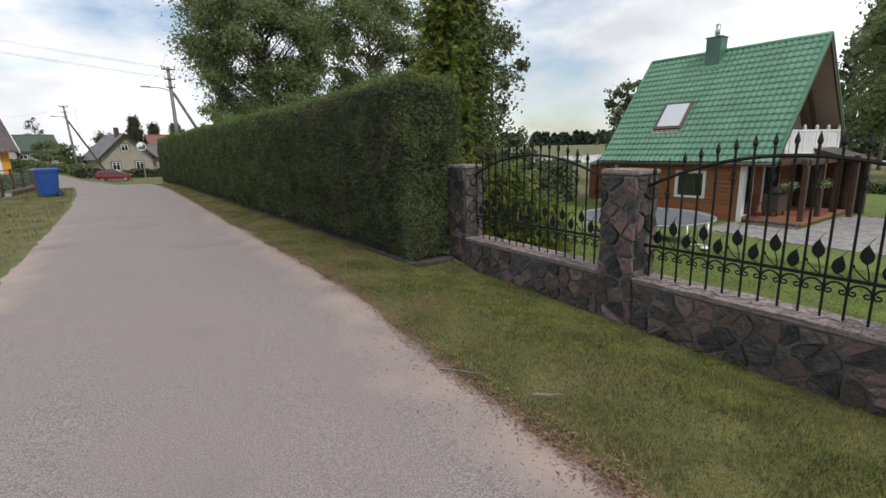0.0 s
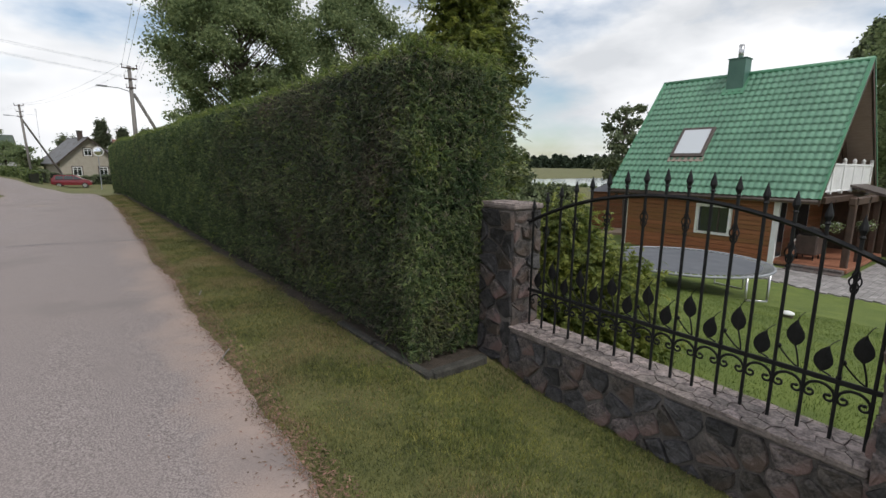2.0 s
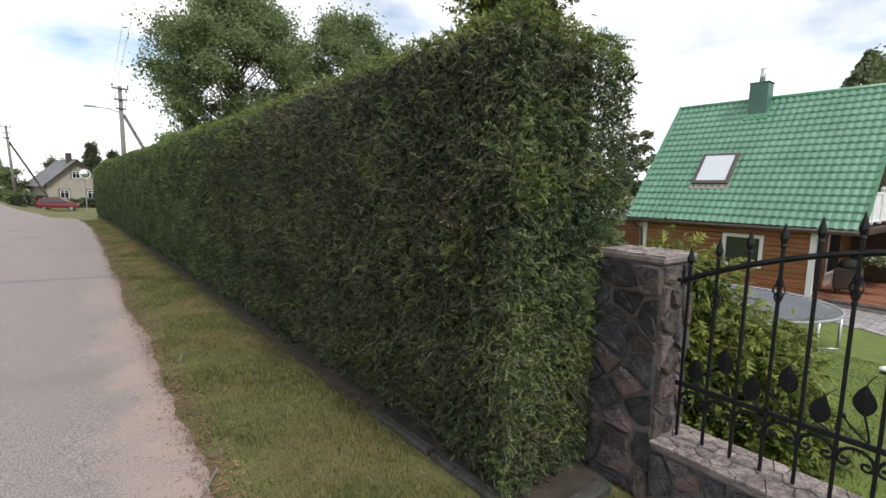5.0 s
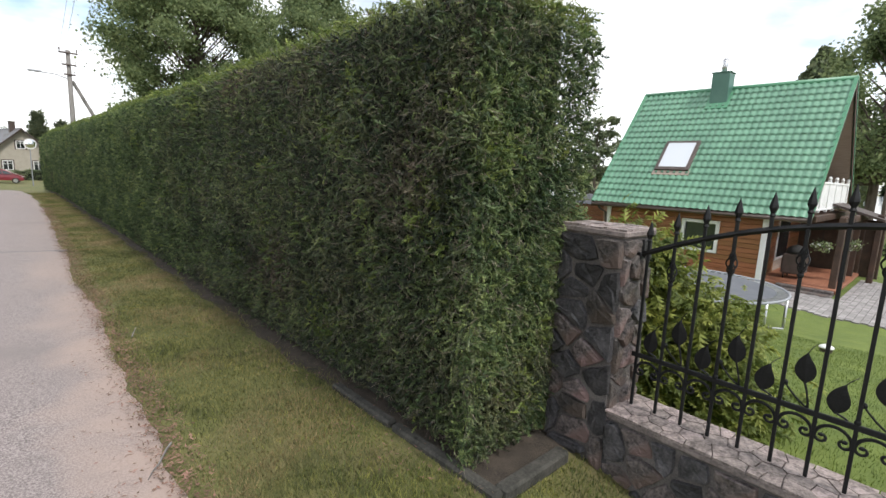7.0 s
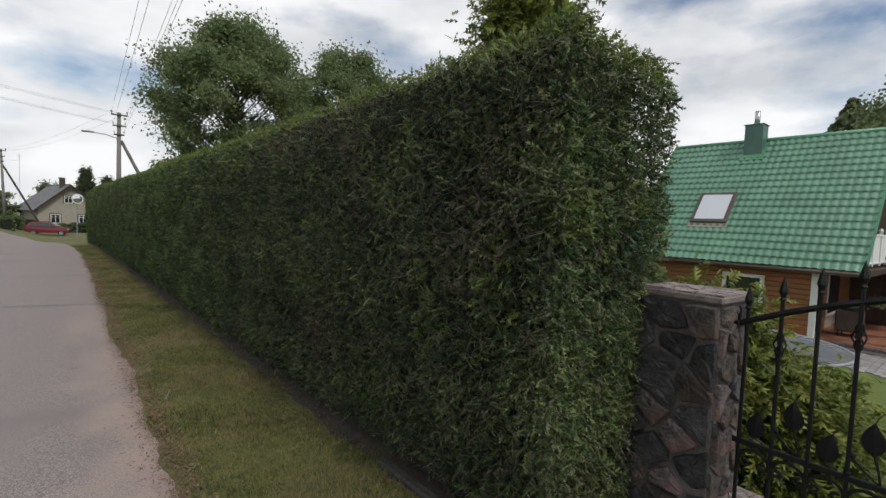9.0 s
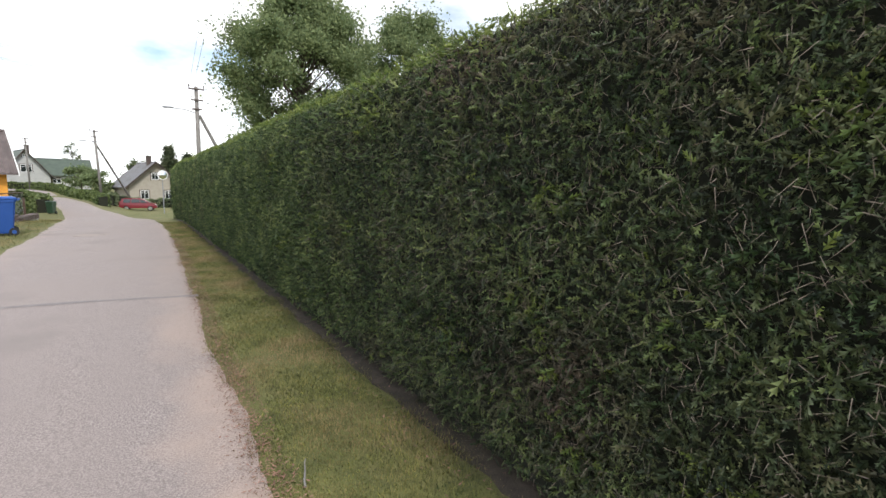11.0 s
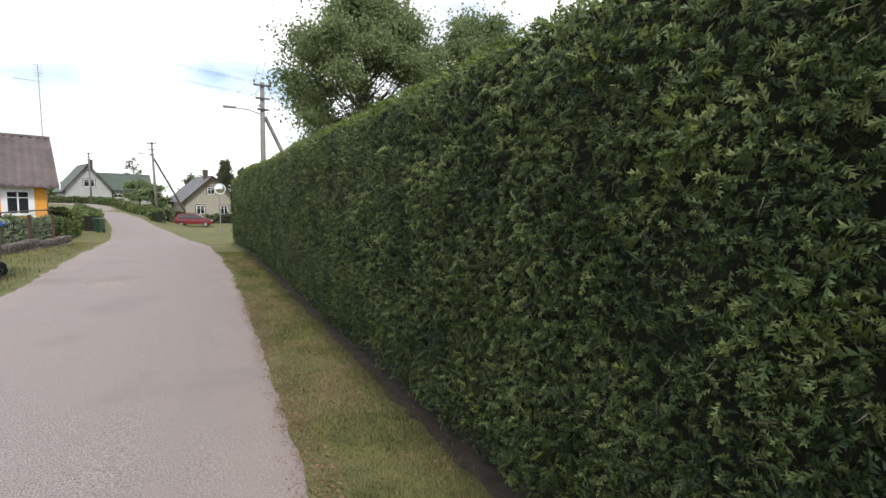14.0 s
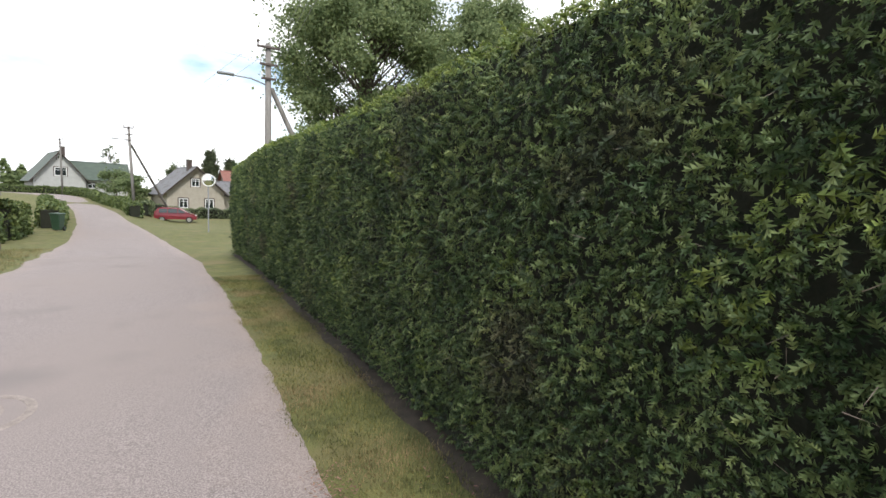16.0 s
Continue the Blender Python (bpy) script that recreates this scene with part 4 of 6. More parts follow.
    # roof window
    c = Vector((XE, 10.27, ZE)) + su * ((2.28 - ZE) / su.z) + Vector((-su.z, 0, su.x)) * 0.11
    rot = Matrix.Rotation(-math.atan2(su.z, su.x), 3, "Y")
    rw = pt("roof_window", Shape().box(c, (1.32, 1.12, 0.09), rot, 0.01), M_DARKFRAME, "dark framed roof window, the sky's reflection put into its pane colour")
    pt("pane", Shape().box(c + Vector((-su.z, 0, su.x)) * 0.045, (1.08, 0.9, 0.02), rot), M_SKYGLASS, "", rw)
    pt("apron", Shape().box(c - su * 0.74 - Vector((-su.z, 0, su.x)) * 0.03, (0.2, 1.2, 0.03), rot), M_SOFFIT, "", rw)
    # road wall of boards, with the window left open
    XW, YR, YL, ZT = 17.75, 7.28, 12.05, 0.62
    W = (8.42, 9.54, -0.68, 0.32)
    bh, k, z = 0.145, 0, G
    wall = pt("wall", Shape().box((XW + 0.09, (YR + W[0]) / 2, (G + ZT) / 2), (0.12, W[0] - YR, ZT - G)).box((XW + 0.09, (YL + W[1]) / 2, (G + ZT) / 2), (0.12, YL - W[1], ZT - G))
              .box((XW + 0.09, (W[0] + W[1]) / 2, (G + W[2]) / 2), (0.12, W[1] - W[0], W[2] - G)).box((XW + 0.09, (W[0] + W[1]) / 2, (ZT + W[3]) / 2), (0.12, W[1] - W[0], ZT - W[3])), M_DARKWOOD)
    while z < ZT - 0.02:
        zz = z + bh / 2
        spans = [(YR, YL)] if zz < W[2] or zz > W[3] else [(YR, W[0]), (W[1], YL)]
        for a, b in spans:
            pt("plank", Shape().box((XW + 0.01, (a + b) / 2, zz), (0.05, b - a, bh - 0.008), None, 0.012), M_PLANK, "", wall)
        z += bh
    for yy in (YR - 0.06, YL + 0.05):
        pt("corner_board", Shape().box((XW - 0.005, yy, (G + ZT) / 2), (0.1, 0.15, ZT - G), None, 0.006), M_WHITE, "white painted corner board")
    win = pt("window", Shape().box((XW - 0.01, W[0] + 0.05, (W[2] + W[3]) / 2), (0.1, 0.1, W[3] - W[2]), None, 0.008).box((XW - 0.01, W[1] - 0.05, (W[2] + W[3]) / 2), (0.1, 0.1, W[3] - W[2]), None, 0.008)
             .box((XW - 0.01, (W[0] + W[1]) / 2, W[3] - 0.05), (0.1, W[1] - W[0] - 0.2, 0.1), None, 0.008).box((XW - 0.01, (W[0] + W[1]) / 2, W[2] + 0.04), (0.1, W[1] - W[0] - 0.2, 0.08), None, 0.008), M_WHITE, "white framed window with drawn curtains")
    pt("pane", Shape().box((XW + 0.06, (W[0] + W[1]) / 2, (W[2] + W[3]) / 2), (0.012, W[1] - W[0] - 0.2, W[3] - W[2] - 0.18)), M_GLASS, "", win)
    pt("inner_sash", Shape().box((XW + 0.045, W[0] + 0.42, (W[2] + W[3]) / 2), (0.02, 0.04, W[3] - W[2] - 0.18)), M_DARKFRAME, "", win)
    # gable wall set back, garden walls
    YG = 7.3
    tri = [(XW + 0.1, YG, G), (2 * XR - XW - 0.1, YG, G), (2 * XR - XW - 0.1, YG, 0.7), (XR, YG, ZR - 0.35), (XW + 0.1, YG, 0.7)]
    gable = pt("gable_wall", Shape().slab(tri, (0, 1, 0), 0.12), M_SOFFIT, "brown boarded gable wall")
    tri2 = [(p[0], YL - 0.1, p[2]) for p in tri]
    pt("gable_wall", Shape().slab(tri2, (0, 1, 0), 0.12), M_SOFFIT)
    pt("rear_wall", Shape().box((2 * XR - XW - 0.1, (YG + YL) / 2, (G + ZT) / 2), (0.12, YL - YG, ZT - G)), M_SOFFIT)
    for x0, w, h in ((18.15, 0.5, 1.95), (19.6, 1.3, 1.4)):
        dz = 0.18 if h > 1.8 else 0.6
        fr = pt("porch_window" if h < 1.8 else "porch_door", Shape().box((x0 + w / 2, YG - 0.02, G + dz + h / 2), (w + 0.16, 0.06, h + 0.12), None, 0.01), M_WHITE, "white framed glazed opening on the porch")
        pt("pane", Shape().box((x0 + w / 2, YG - 0.055, G + dz + h / 2), (w - 0.04, 0.02, h - 0.08)), M_GLASS, "", fr)
    z = G
    while z < 0.55:
        for a, b in ((17.85, 18.07), (18.76, 19.48), (21.05, 23.5)):
            pt("plank", Shape().box(((a + b) / 2, YG - 0.015, z + bh / 2), (b - a, 0.05, bh - 0.008), None, 0.012), M_PLANK, "", gable)
        z += bh
    # balcony under the roof's overhang, with white rail
    ZB = 0.72
    pt("balcony_floor", Shape().box((XR, (YG + 6.1) / 2, ZB - 0.1), (6.1, YG - 6.05, 0.18), None, 0.01), M_DARKWOOD, "dark timber balcony floor")
    rail = pt("balcony_rail", Shape().box((XR, 6.2, 1.62), (5.0, 0.07, 0.06), None, 0.01).box((XR, 6.2, 0.86), (5.6, 0.06, 0.06), None, 0.01), M_WHITE, "white painted wooden balcony rail")
    for k in range(5):
        x = XR - 2.3 + k * 1.15
        if abs(x - XR) < (ZR - 1.75) / (ZR - ZE) * (XR - XE):
            pt("post", Shape().box((x, 6.2, 1.24), (0.09, 0.09, 0.94), None, 0.01).lathe((x, 6.2, 1.7), [(0.03, 0), (0.06, 0.05), (0.03, 0.11), (0.005, 0.12)], 8), M_WHITE, "", rail)
    for k in range(44):
        x = XR - 2.55 + k * 0.118
        if abs(x - XR) < (ZR - 1.6) / (ZR - ZE) * (XR - XE):
            pt("slat", Shape().box((x, 6.2, 1.24), (0.085, 0.02, 0.72), None, 0.006), M_WHITE, "", rail)
    for sg in (-1, 1):
        a = (XR + sg * 0.15, 6.9, ZR - 0.5)
        b = (XR + sg * 2.95, 6.9, ZB)
        pt("rafter", Shape().tube([a, b], 0.08, 4), M_DARKWOOD)
    # porch: deck, steps, posts and lean-to roof
    deck = pt("porch_deck", Shape().box((19.9, 6.35, G + 0.13), (4.3, 1.9, 0.1), None, 0.01), M_DECK, "reddish brown porch deck")
    pt("deck_stone_base", Shape().box((19.9, 6.35, G), (4.2, 1.8, 0.2), None, 0.02), M_STONE, "stone-faced porch base", deck)
    for k in range(2):
        pt("step", Shape().box((17.55 - 0.3 * k + 0.2, 6.1, G + 0.08 - 0.08 * k), (0.4, 1.3, 0.16), None, 0.02), M_STONE, "stone step")
    for x, yy in ((18.1, 5.55), (19.6, 5.55), (21.1, 5.55), (22.4, 5.55), (22.4, 5.05), (21.1, 5.05)):
        pt("porch_post", Shape().box((x, yy, (G + 0.75) / 2), (0.16, 0.16, 0.75 - G), None, 0.02), M_DARKWOOD, "dark timber porch post")
    pt("porch_beam", Shape().box((20.2, 5.55, 0.62), (4.6, 0.16, 0.2), None, 0.02), M_DARKWOOD)
    pt("porch_side_wall", Shape().box((22.56, 6.2, (G + 0.5) / 2), (0.08, 2.1, 0.5 - G), None, 0.01), M_DARKWOOD, "dark boarded side wall of the porch")
    pt("porch_roof", Shape().slab([(20.6, 4.9, 0.55), (22.7, 4.9, 0.55), (22.7, 6.2, 0.95), (20.6, 6.2, 0.95)], (0, 0, 1), 0.07), M_DARKFRAME, "dark lean-to roof of the porch")
    return root


cottage()


def flower_basket(p):
    rng = np.random.default_rng(int(p[1] * 10))
    root = thing("hanging_basket", p, "hanging flower basket with pink and white blooms", "flower basket", "hanging flower baskets")
    part("bowl", Shape().lathe((0, 0, -0.12), [(0.05, 0), (0.13, 0.06), (0.16, 0.13)], 10), M_DARKWOOD, root)
    for mat, n, nm in ((M_LEAF, 260, "leaves"), (M_WHITE, 45, "blooms")):
        q = rng.normal(0, 0.085, (n, 3)) * (1.3, 1.3, 0.8)
        v, f = scatter_leaves(rng, q, 0.05, 1.1)
        part(nm, sheet(nm, v, f, mat), mat, root, kind="stuff")
    part("chain", Shape().rod((0, 0, 0), (0, 0, 0.75), 0.006, n=5), M_IRON, root)


flower_basket((17.9, 5.9, -0.1))
flower_basket((19.4, 5.45, -0.12))


def garden_chest():
    root = thing("grill_cart", (18.9, 6.6, -1.24), "dark covered grill cart standing on the porch", "grill")
    part("body", Shape().box((0, 0, 0.45), (0.7, 0.55, 0.6), None, 0.04), M_DARKFRAME, root)
    part("lid", Shape().lathe((0, 0, 0.75), [(0.34, 0), (0.33, 0.1), (0.22, 0.2), (0.05, 0.25)], 12, 1.0, 0.8), M_RUBBER, root, smooth=True)
    for x in (-0.28, 0.28):
        for y in (-0.2, 0.2):
            part("leg", Shape().rod((x, y, 0), (x, y, 0.2), 0.02), M_IRON, root)


garden_chest()


def paving():
    rnd = random.Random(3)
    s = Shape()
    for i in range(34):
        for j in range(62):
            x, y = 14.9 + i * 0.21 + (0.1 if j % 2 else 0), -1.0 + j * 0.135
            edge = 15.4 - 0.9 * math.exp(-((y - 4.0) / 1.6) ** 2) + 0.12 * noise.noise((y, 1, 1))
            if x < edge or (x > 17.3 and y > 5.3) or x > 21.5:
                continue
            s.box((x, y, gz(x, y) + 0.02 + rnd.uniform(0, 0.006)), (0.2, 0.127, 0.06))
    ob = solid("paving", s, M_PAVER, "grey concrete block paving round the cottage", "paving", kind="structure")


paving()


def trampoline(cx, cy, R):
    zg = gz(cx, cy) + 0.02
    root = thing("trampoline", (cx, cy, zg), "round grey garden trampoline without a net on the lawn", "trampoline")
    H = 0.56
    part("jump_mat", Shape().lathe((0, 0, H), [(0.02, 0.0), (R - 0.2, 0.0), (R - 0.2, 0.008), (0.02, 0.008)], 48), M_MAT, root, "dark grey jumping mat")
    ring = [((R) * math.cos(a), R * math.sin(a), H) for a in [2 * math.pi * k / 64 for k in range(65)]]
    part("frame", Shape().tube(ring, 0.026, 8, False), M_WIRE, root, "galvanised steel ring", smooth=True)
    sp = Shape()
    for k in range(72):
        a = 2 * math.pi * k / 72
        sp.rod(((R - 0.21) * math.cos(a), (R - 0.21) * math.sin(a), H), (R * math.cos(a), R * math.sin(a), H), 0.012, n=5)
    part("spring_ring", sp, M_WIRE, root, "pale coil springs", kind="stuff")
    for k in range(4):
        a = math.pi / 4 + k * math.pi / 2 + 0.35
        b = a + 0.42
        p = [(R * math.cos(q), R * math.sin(q)) for q in (a, b)]
        g = [gz(cx + u, cy + w) - zg + 0.035 for u, w in p]
        part("leg", Shape().tube([(*p[0], H), (*p[0], g[0] + 0.1), (p[0][0] * 0.985 + p[1][0] * 0.015, p[0][1] * 0.985 + p[1][1] * 0.015, g[0]), (p[1][0] * 0.985 + p[0][0] * 0.015, p[1][1] * 0.985 + p[0][1] * 0.015, g[1]), (*p[1], g[1] + 0.1), (*p[1], H)], 0.024, 8), M_STEEL, root, smooth=True)


trampoline(11.6, 7.0, 1.65)


def garden_light(x, y):
    z = gz(x, y) + 0.02
    root = thing("garden_lamp", (x, y, z), "small white round garden lamp sunk in the lawn", "garden lamp")
    part("base", Shape().lathe((0, 0, 0), [(0.07, 0), (0.07, 0.04), (0.08, 0.06)], 14), M_DARKFRAME, root)
    part("dome", Shape().lathe((0, 0, 0.06), [(0.09, 0), (0.085, 0.02), (0.055, 0.04), (0.01, 0.05)], 14), M_WHITE, root, smooth=True)


garden_light(9.7, 4.5)


# ---- plants ----
def conifer_bush(name, x, y, h, r, n, mat, label, seed, size=0.09, cat="bush", base=None, sharp=0.75, dark=None):
    """A loose cone of feathered sprays in drooping tiers."""
    rng = np.random.default_rng(seed)
    z0 = gz(x, y) if base is None else base
    root = thing(name, (x, y, z0), label, cat)
    part("trunk", Shape().tube([(0, 0, -0.05), (0.02, 0.01, h * 0.5), (0, 0, h * 0.93)], [r * 0.07, r * 0.05, 0.01], 7), M_BARK, root)
    limbs = Shape()
    tips = []
    m = int(60 + 25 * h)
    for k in range(m):
        t = rng.uniform(0.03, 0.98)
        a = rng.uniform(0, 2 * np.pi)
        rr = r * (1 - t) ** sharp * rng.uniform(0.72, 1.12) + 0.05
        p0 = np.array([0, 0, h * t * 0.9])
        p1 = np.array([rr * np.cos(a), rr * np.sin(a), h * t + rr * rng.uniform(0.05, 0.5)])
        limbs.rod(tuple(p0), tuple(p1), 0.012, 0.003, 4, False)
        tips.append((p0, p1))
    part("inner_twig", limbs, M_BARK, root, kind="stuff")
    k = rng.integers(0, m, n)
    s = np.sqrt(rng.uniform(0.12, 1.0, n))
    P0, P1 = np.array([t[0] for t in tips])[k], np.array([t[1] for t in tips])[k]
    spread = 0.05 * h * 0.35 + 0.06
    O = P0 + (P1 - P0) * s[:, None] + rng.normal(0, spread, (n, 3)) * (0.35 + s[:, None])
    O[:, 2] = np.maximum(O[:, 2], 0.03)
    out = O * (1, 1, 0)
    out /= np.linalg.norm(out, axis=1, keepdims=True) + 1e-6
    lay = out + rng.normal(0, 0.5, (n, 3)) + np.array([0, 0, 0.1])
    nrm = np.array([0, 0, 1.0]) + rng.normal(0, 0.5, (n, 3)) + out * 0.3
    L = size * rng.uniform(0.6, 1.4, n)
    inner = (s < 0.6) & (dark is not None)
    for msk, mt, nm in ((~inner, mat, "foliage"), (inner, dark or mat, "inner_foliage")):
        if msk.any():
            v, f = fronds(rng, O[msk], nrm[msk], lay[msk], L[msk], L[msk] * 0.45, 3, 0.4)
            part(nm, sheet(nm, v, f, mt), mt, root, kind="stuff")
    return root


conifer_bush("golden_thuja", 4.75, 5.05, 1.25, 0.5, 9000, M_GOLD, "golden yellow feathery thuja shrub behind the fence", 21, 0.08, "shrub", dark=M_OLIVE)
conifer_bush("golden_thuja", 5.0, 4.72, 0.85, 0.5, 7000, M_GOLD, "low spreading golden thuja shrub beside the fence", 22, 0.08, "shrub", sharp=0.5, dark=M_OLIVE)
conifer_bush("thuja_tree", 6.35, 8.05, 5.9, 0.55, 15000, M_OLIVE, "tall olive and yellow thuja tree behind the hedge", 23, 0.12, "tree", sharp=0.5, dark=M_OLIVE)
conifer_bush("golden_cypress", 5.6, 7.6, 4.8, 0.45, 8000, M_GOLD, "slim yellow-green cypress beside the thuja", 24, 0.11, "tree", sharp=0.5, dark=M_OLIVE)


def broadleaf(x, y, h, crown_r, crown_lo, n, mat, label, seed, leaf=0.22, trunk=0.22, lobes=34, name="deciduous_tree", flat=1.0):
    """Trunk with limbs, and leaves gathered in uneven clumps round the limb ends."""
    rng = np.random.default_rng(seed)
    z0 = gz(x, y)
    root = thing(name, (x, y, z0), label, "tree")
    wood = Shape().tube([(0, 0, -0.1), (0.1, 0, h * 0.3), (0.05, 0.12, h * 0.62), (0.1, 0.05, h * 0.9)], [trunk * 1.25, trunk, trunk * 0.6, trunk * 0.12], 9)
    cl = []
    for k in range(lobes):
        t = rng.uniform(0, 1)
        a = k * 2.4 + rng.normal(0, 0.3)
        zc = crown_lo + (h - crown_lo) * (0.05 + 0.9 * t)
        wid = crown_r * math.sin(math.pi * (0.2 + 0.7 * t)) * rng.uniform(0.45, 1.0)
        c = np.array([wid * math.cos(a) * flat, wid * math.sin(a), zc + rng.normal(0, 0.3)])
        cl.append((c, crown_r * rng.uniform(0.17, 0.36) * (34 / lobes) ** 0.25))
        zs = max(h * 0.25, zc - wid * 0.7)
        wood.tube([(0.05, 0.05, zs * 0.9), tuple(c * 0.55 + np.array([0, 0, zs * 0.42])), tuple(c)], [trunk * 0.32, trunk * 0.16, 0.02], 5, False)
    part("trunk", wood, M_BARK, root, "grey-brown trunk with limbs")
    P = []
    for c, r in cl:
        m = max(20, int(n / lobes * rng.uniform(0.7, 1.3)))
        d = rng.normal(0, 1, (m, 3))
        d /= np.linalg.norm(d, axis=1, keepdims=True)
        rad = r * np.minimum(np.abs(rng.normal(0, 0.78, (m, 1))), rng.uniform(1.0, 1.4, (m, 1)))
        lump = 1 + 0.35 * np.sin(d[:, :1] * 5 + c[0]) * np.sin(d[:, 1:2] * 6 + c[1])
        P.append(c + d * rad * lump * (1.15, 1.15, 0.8))
    P = np.concatenate(P)
    v, f = scatter_leaves(rng, P, leaf, 1.4)
    part("crown", sheet("crown", v, f, mat), mat, root, "loose leafy crown with gaps", kind="stuff")
    return root


broadleaf(19.5, 66, 26.6, 9.8, 5.0, 120000, M_LEAF, "tall broad deciduous tree beyond the hedge", 31, 0.24, 0.32, 130)
broadleaf(36.0, 68, 28.0, 9.5, 4.0, 60000, M_LEAF, "tall deciduous tree with light gaps in its crown", 32, 0.28, 0.3, 90)
broadleaf(46, 64, 24.0, 7.0, 4.0, 28000, M_LEAF, "broad deciduous tree in the row beyond the hedge", 33, 0.36, 0.3, 90)
broadleaf(15.8, 17.7, 8.4, 1.9, 1.0, 9000, M_LEAF_DARK, "dark-leaved garden tree beyond the thuja", 34, 0.14, 0.1, 34)
broadleaf(28.4, 18.9, 6.9, 1.5, 1.2, 7000, M_LEAF_DARK, "dark-leaved tree behind the cottage", 35, 0.16, 0.1, 26)
broadleaf(46, 7.6, 15.6, 4.8, 3.0, 36000, M_LEAF, "tall tree on the meadow behind the cottage", 36, 0.2, 0.26, 70)


# ---- far shore, lake, woods ----
def lake():
    s = Shape().slab([(185, -150, -5.9), (900, -500, -5.9), (1200, 1100, -5.9), (250, 700, -5.9), (120, 260, -5.9), (150, 60, -5.9)], (0, 0, -1), 0.4)
    solid("lake", s, M_WATER, "pale lake with the bright sky's reflection put into its colour", "lake", kind="structure")


lake()


def woods(name, path, h, n, seed, label, depth=12.0, mat=None, leaf=1.6, low=0.0):
    """A far belt of trees: many leaf clumps over a row of crowns of uneven height."""
    rng = np.random.default_rng(seed)
    path = np.array(path, dtype=float)
    seg = np.r_[0, np.cumsum(np.linalg.norm(np.diff(path, axis=0), axis=1))]
    crowns = max(8, int(seg[-1] / (h * 0.42)))
    cs = np.sort(rng.uniform(0, seg[-1], crowns))
    cx, cy = np.interp(cs, seg, path[:, 0]), np.interp(cs, seg, path[:, 1])
    cx, cy = cx + rng.uniform(0, depth, crowns) * np.sign(cx), cy + rng.uniform(-0.3, 0.3, crowns) * depth
    ch = h * rng.uniform(0.65, 1.1, crowns)
    k = rng.integers(0, crowns, n)
    t = rng.uniform(low, 1, n)
    r = ch[k] * 0.26 * np.sin(np.pi * (0.12 + 0.86 * t) ** 0.8) * np.sqrt(rng.uniform(0.2, 1, n))
    a = rng.uniform(0, 2 * np.pi, n)
    P = np.stack([cx[k] + r * np.cos(a), cy[k] + r * np.sin(a), ground_z(cx[k], cy[k]) + ch[k] * t], 1)
    v, f = scatter_leaves(rng, P, leaf, 1.3)
    tagged(new(name, sheet(name, v, f, mat or M_WOODS)), label, "woods", kind="stuff")


woods("far_shore_woods", [(1250, -700), (1220, -100), (1150, 400), (1000, 900), (700, 1100), (200, 900)], 24, 26000, 51, "dark wooded hills on the far shore", 60, leaf=13)
woods("far_hill_woods", [(1400, -700), (1380, 0), (1300, 500), (1100, 1050), (700, 1300), (150, 1150)], 34, 26000, 56, "long dark wooded ridge beyond the lake", 80, leaf=16)
woods("pine_wood", [(64, -70), (70, -20), (74, 10), (70, 21)], 19, 42000, 52, "dark wood with bare trunks beyond the meadow", 16, M_LEAF_DARK, 0.6, 0.08)
woods("shore_woods", [(95, 30), (110, 75), (95, 130), (60, 190)], 2.2, 9000, 53, "low green bushes along the lake's shore", 10, M_LEAF, 0.9)
woods("village_trees", [(60, 130), (20, 175), (-30, 170), (-80, 130), (-75, 60)], 6.5, 14000, 54, "distant green village trees", 8, M_LEAF, 0.9)
woods("horizon_woods", [(-400, -500), (-500, 0), (-450, 400), (-200, 700), (200, 720)], 14, 9000, 55, "low dark woods on the horizon", 40, leaf=5)


def trunks():
    rng = np.random.default_rng(9)
    for k in range(26):
        x, y = 63 + rng.uniform(0, 12), -45 + k * 2.6 + rng.uniform(-1, 1)
        s = Shape().tube([(0, 0, -0.2), (0.1, 0.1, 7)], [0.22, 0.14], 6)
        ob = part("tree_trunk", s, M_BARK, None, loc=(x, y, gz(x, y)))
        tagged(ob, "bare dark tree trunk at the wood's edge", "tree trunk", "trunks at the wood's edge")


trunks()


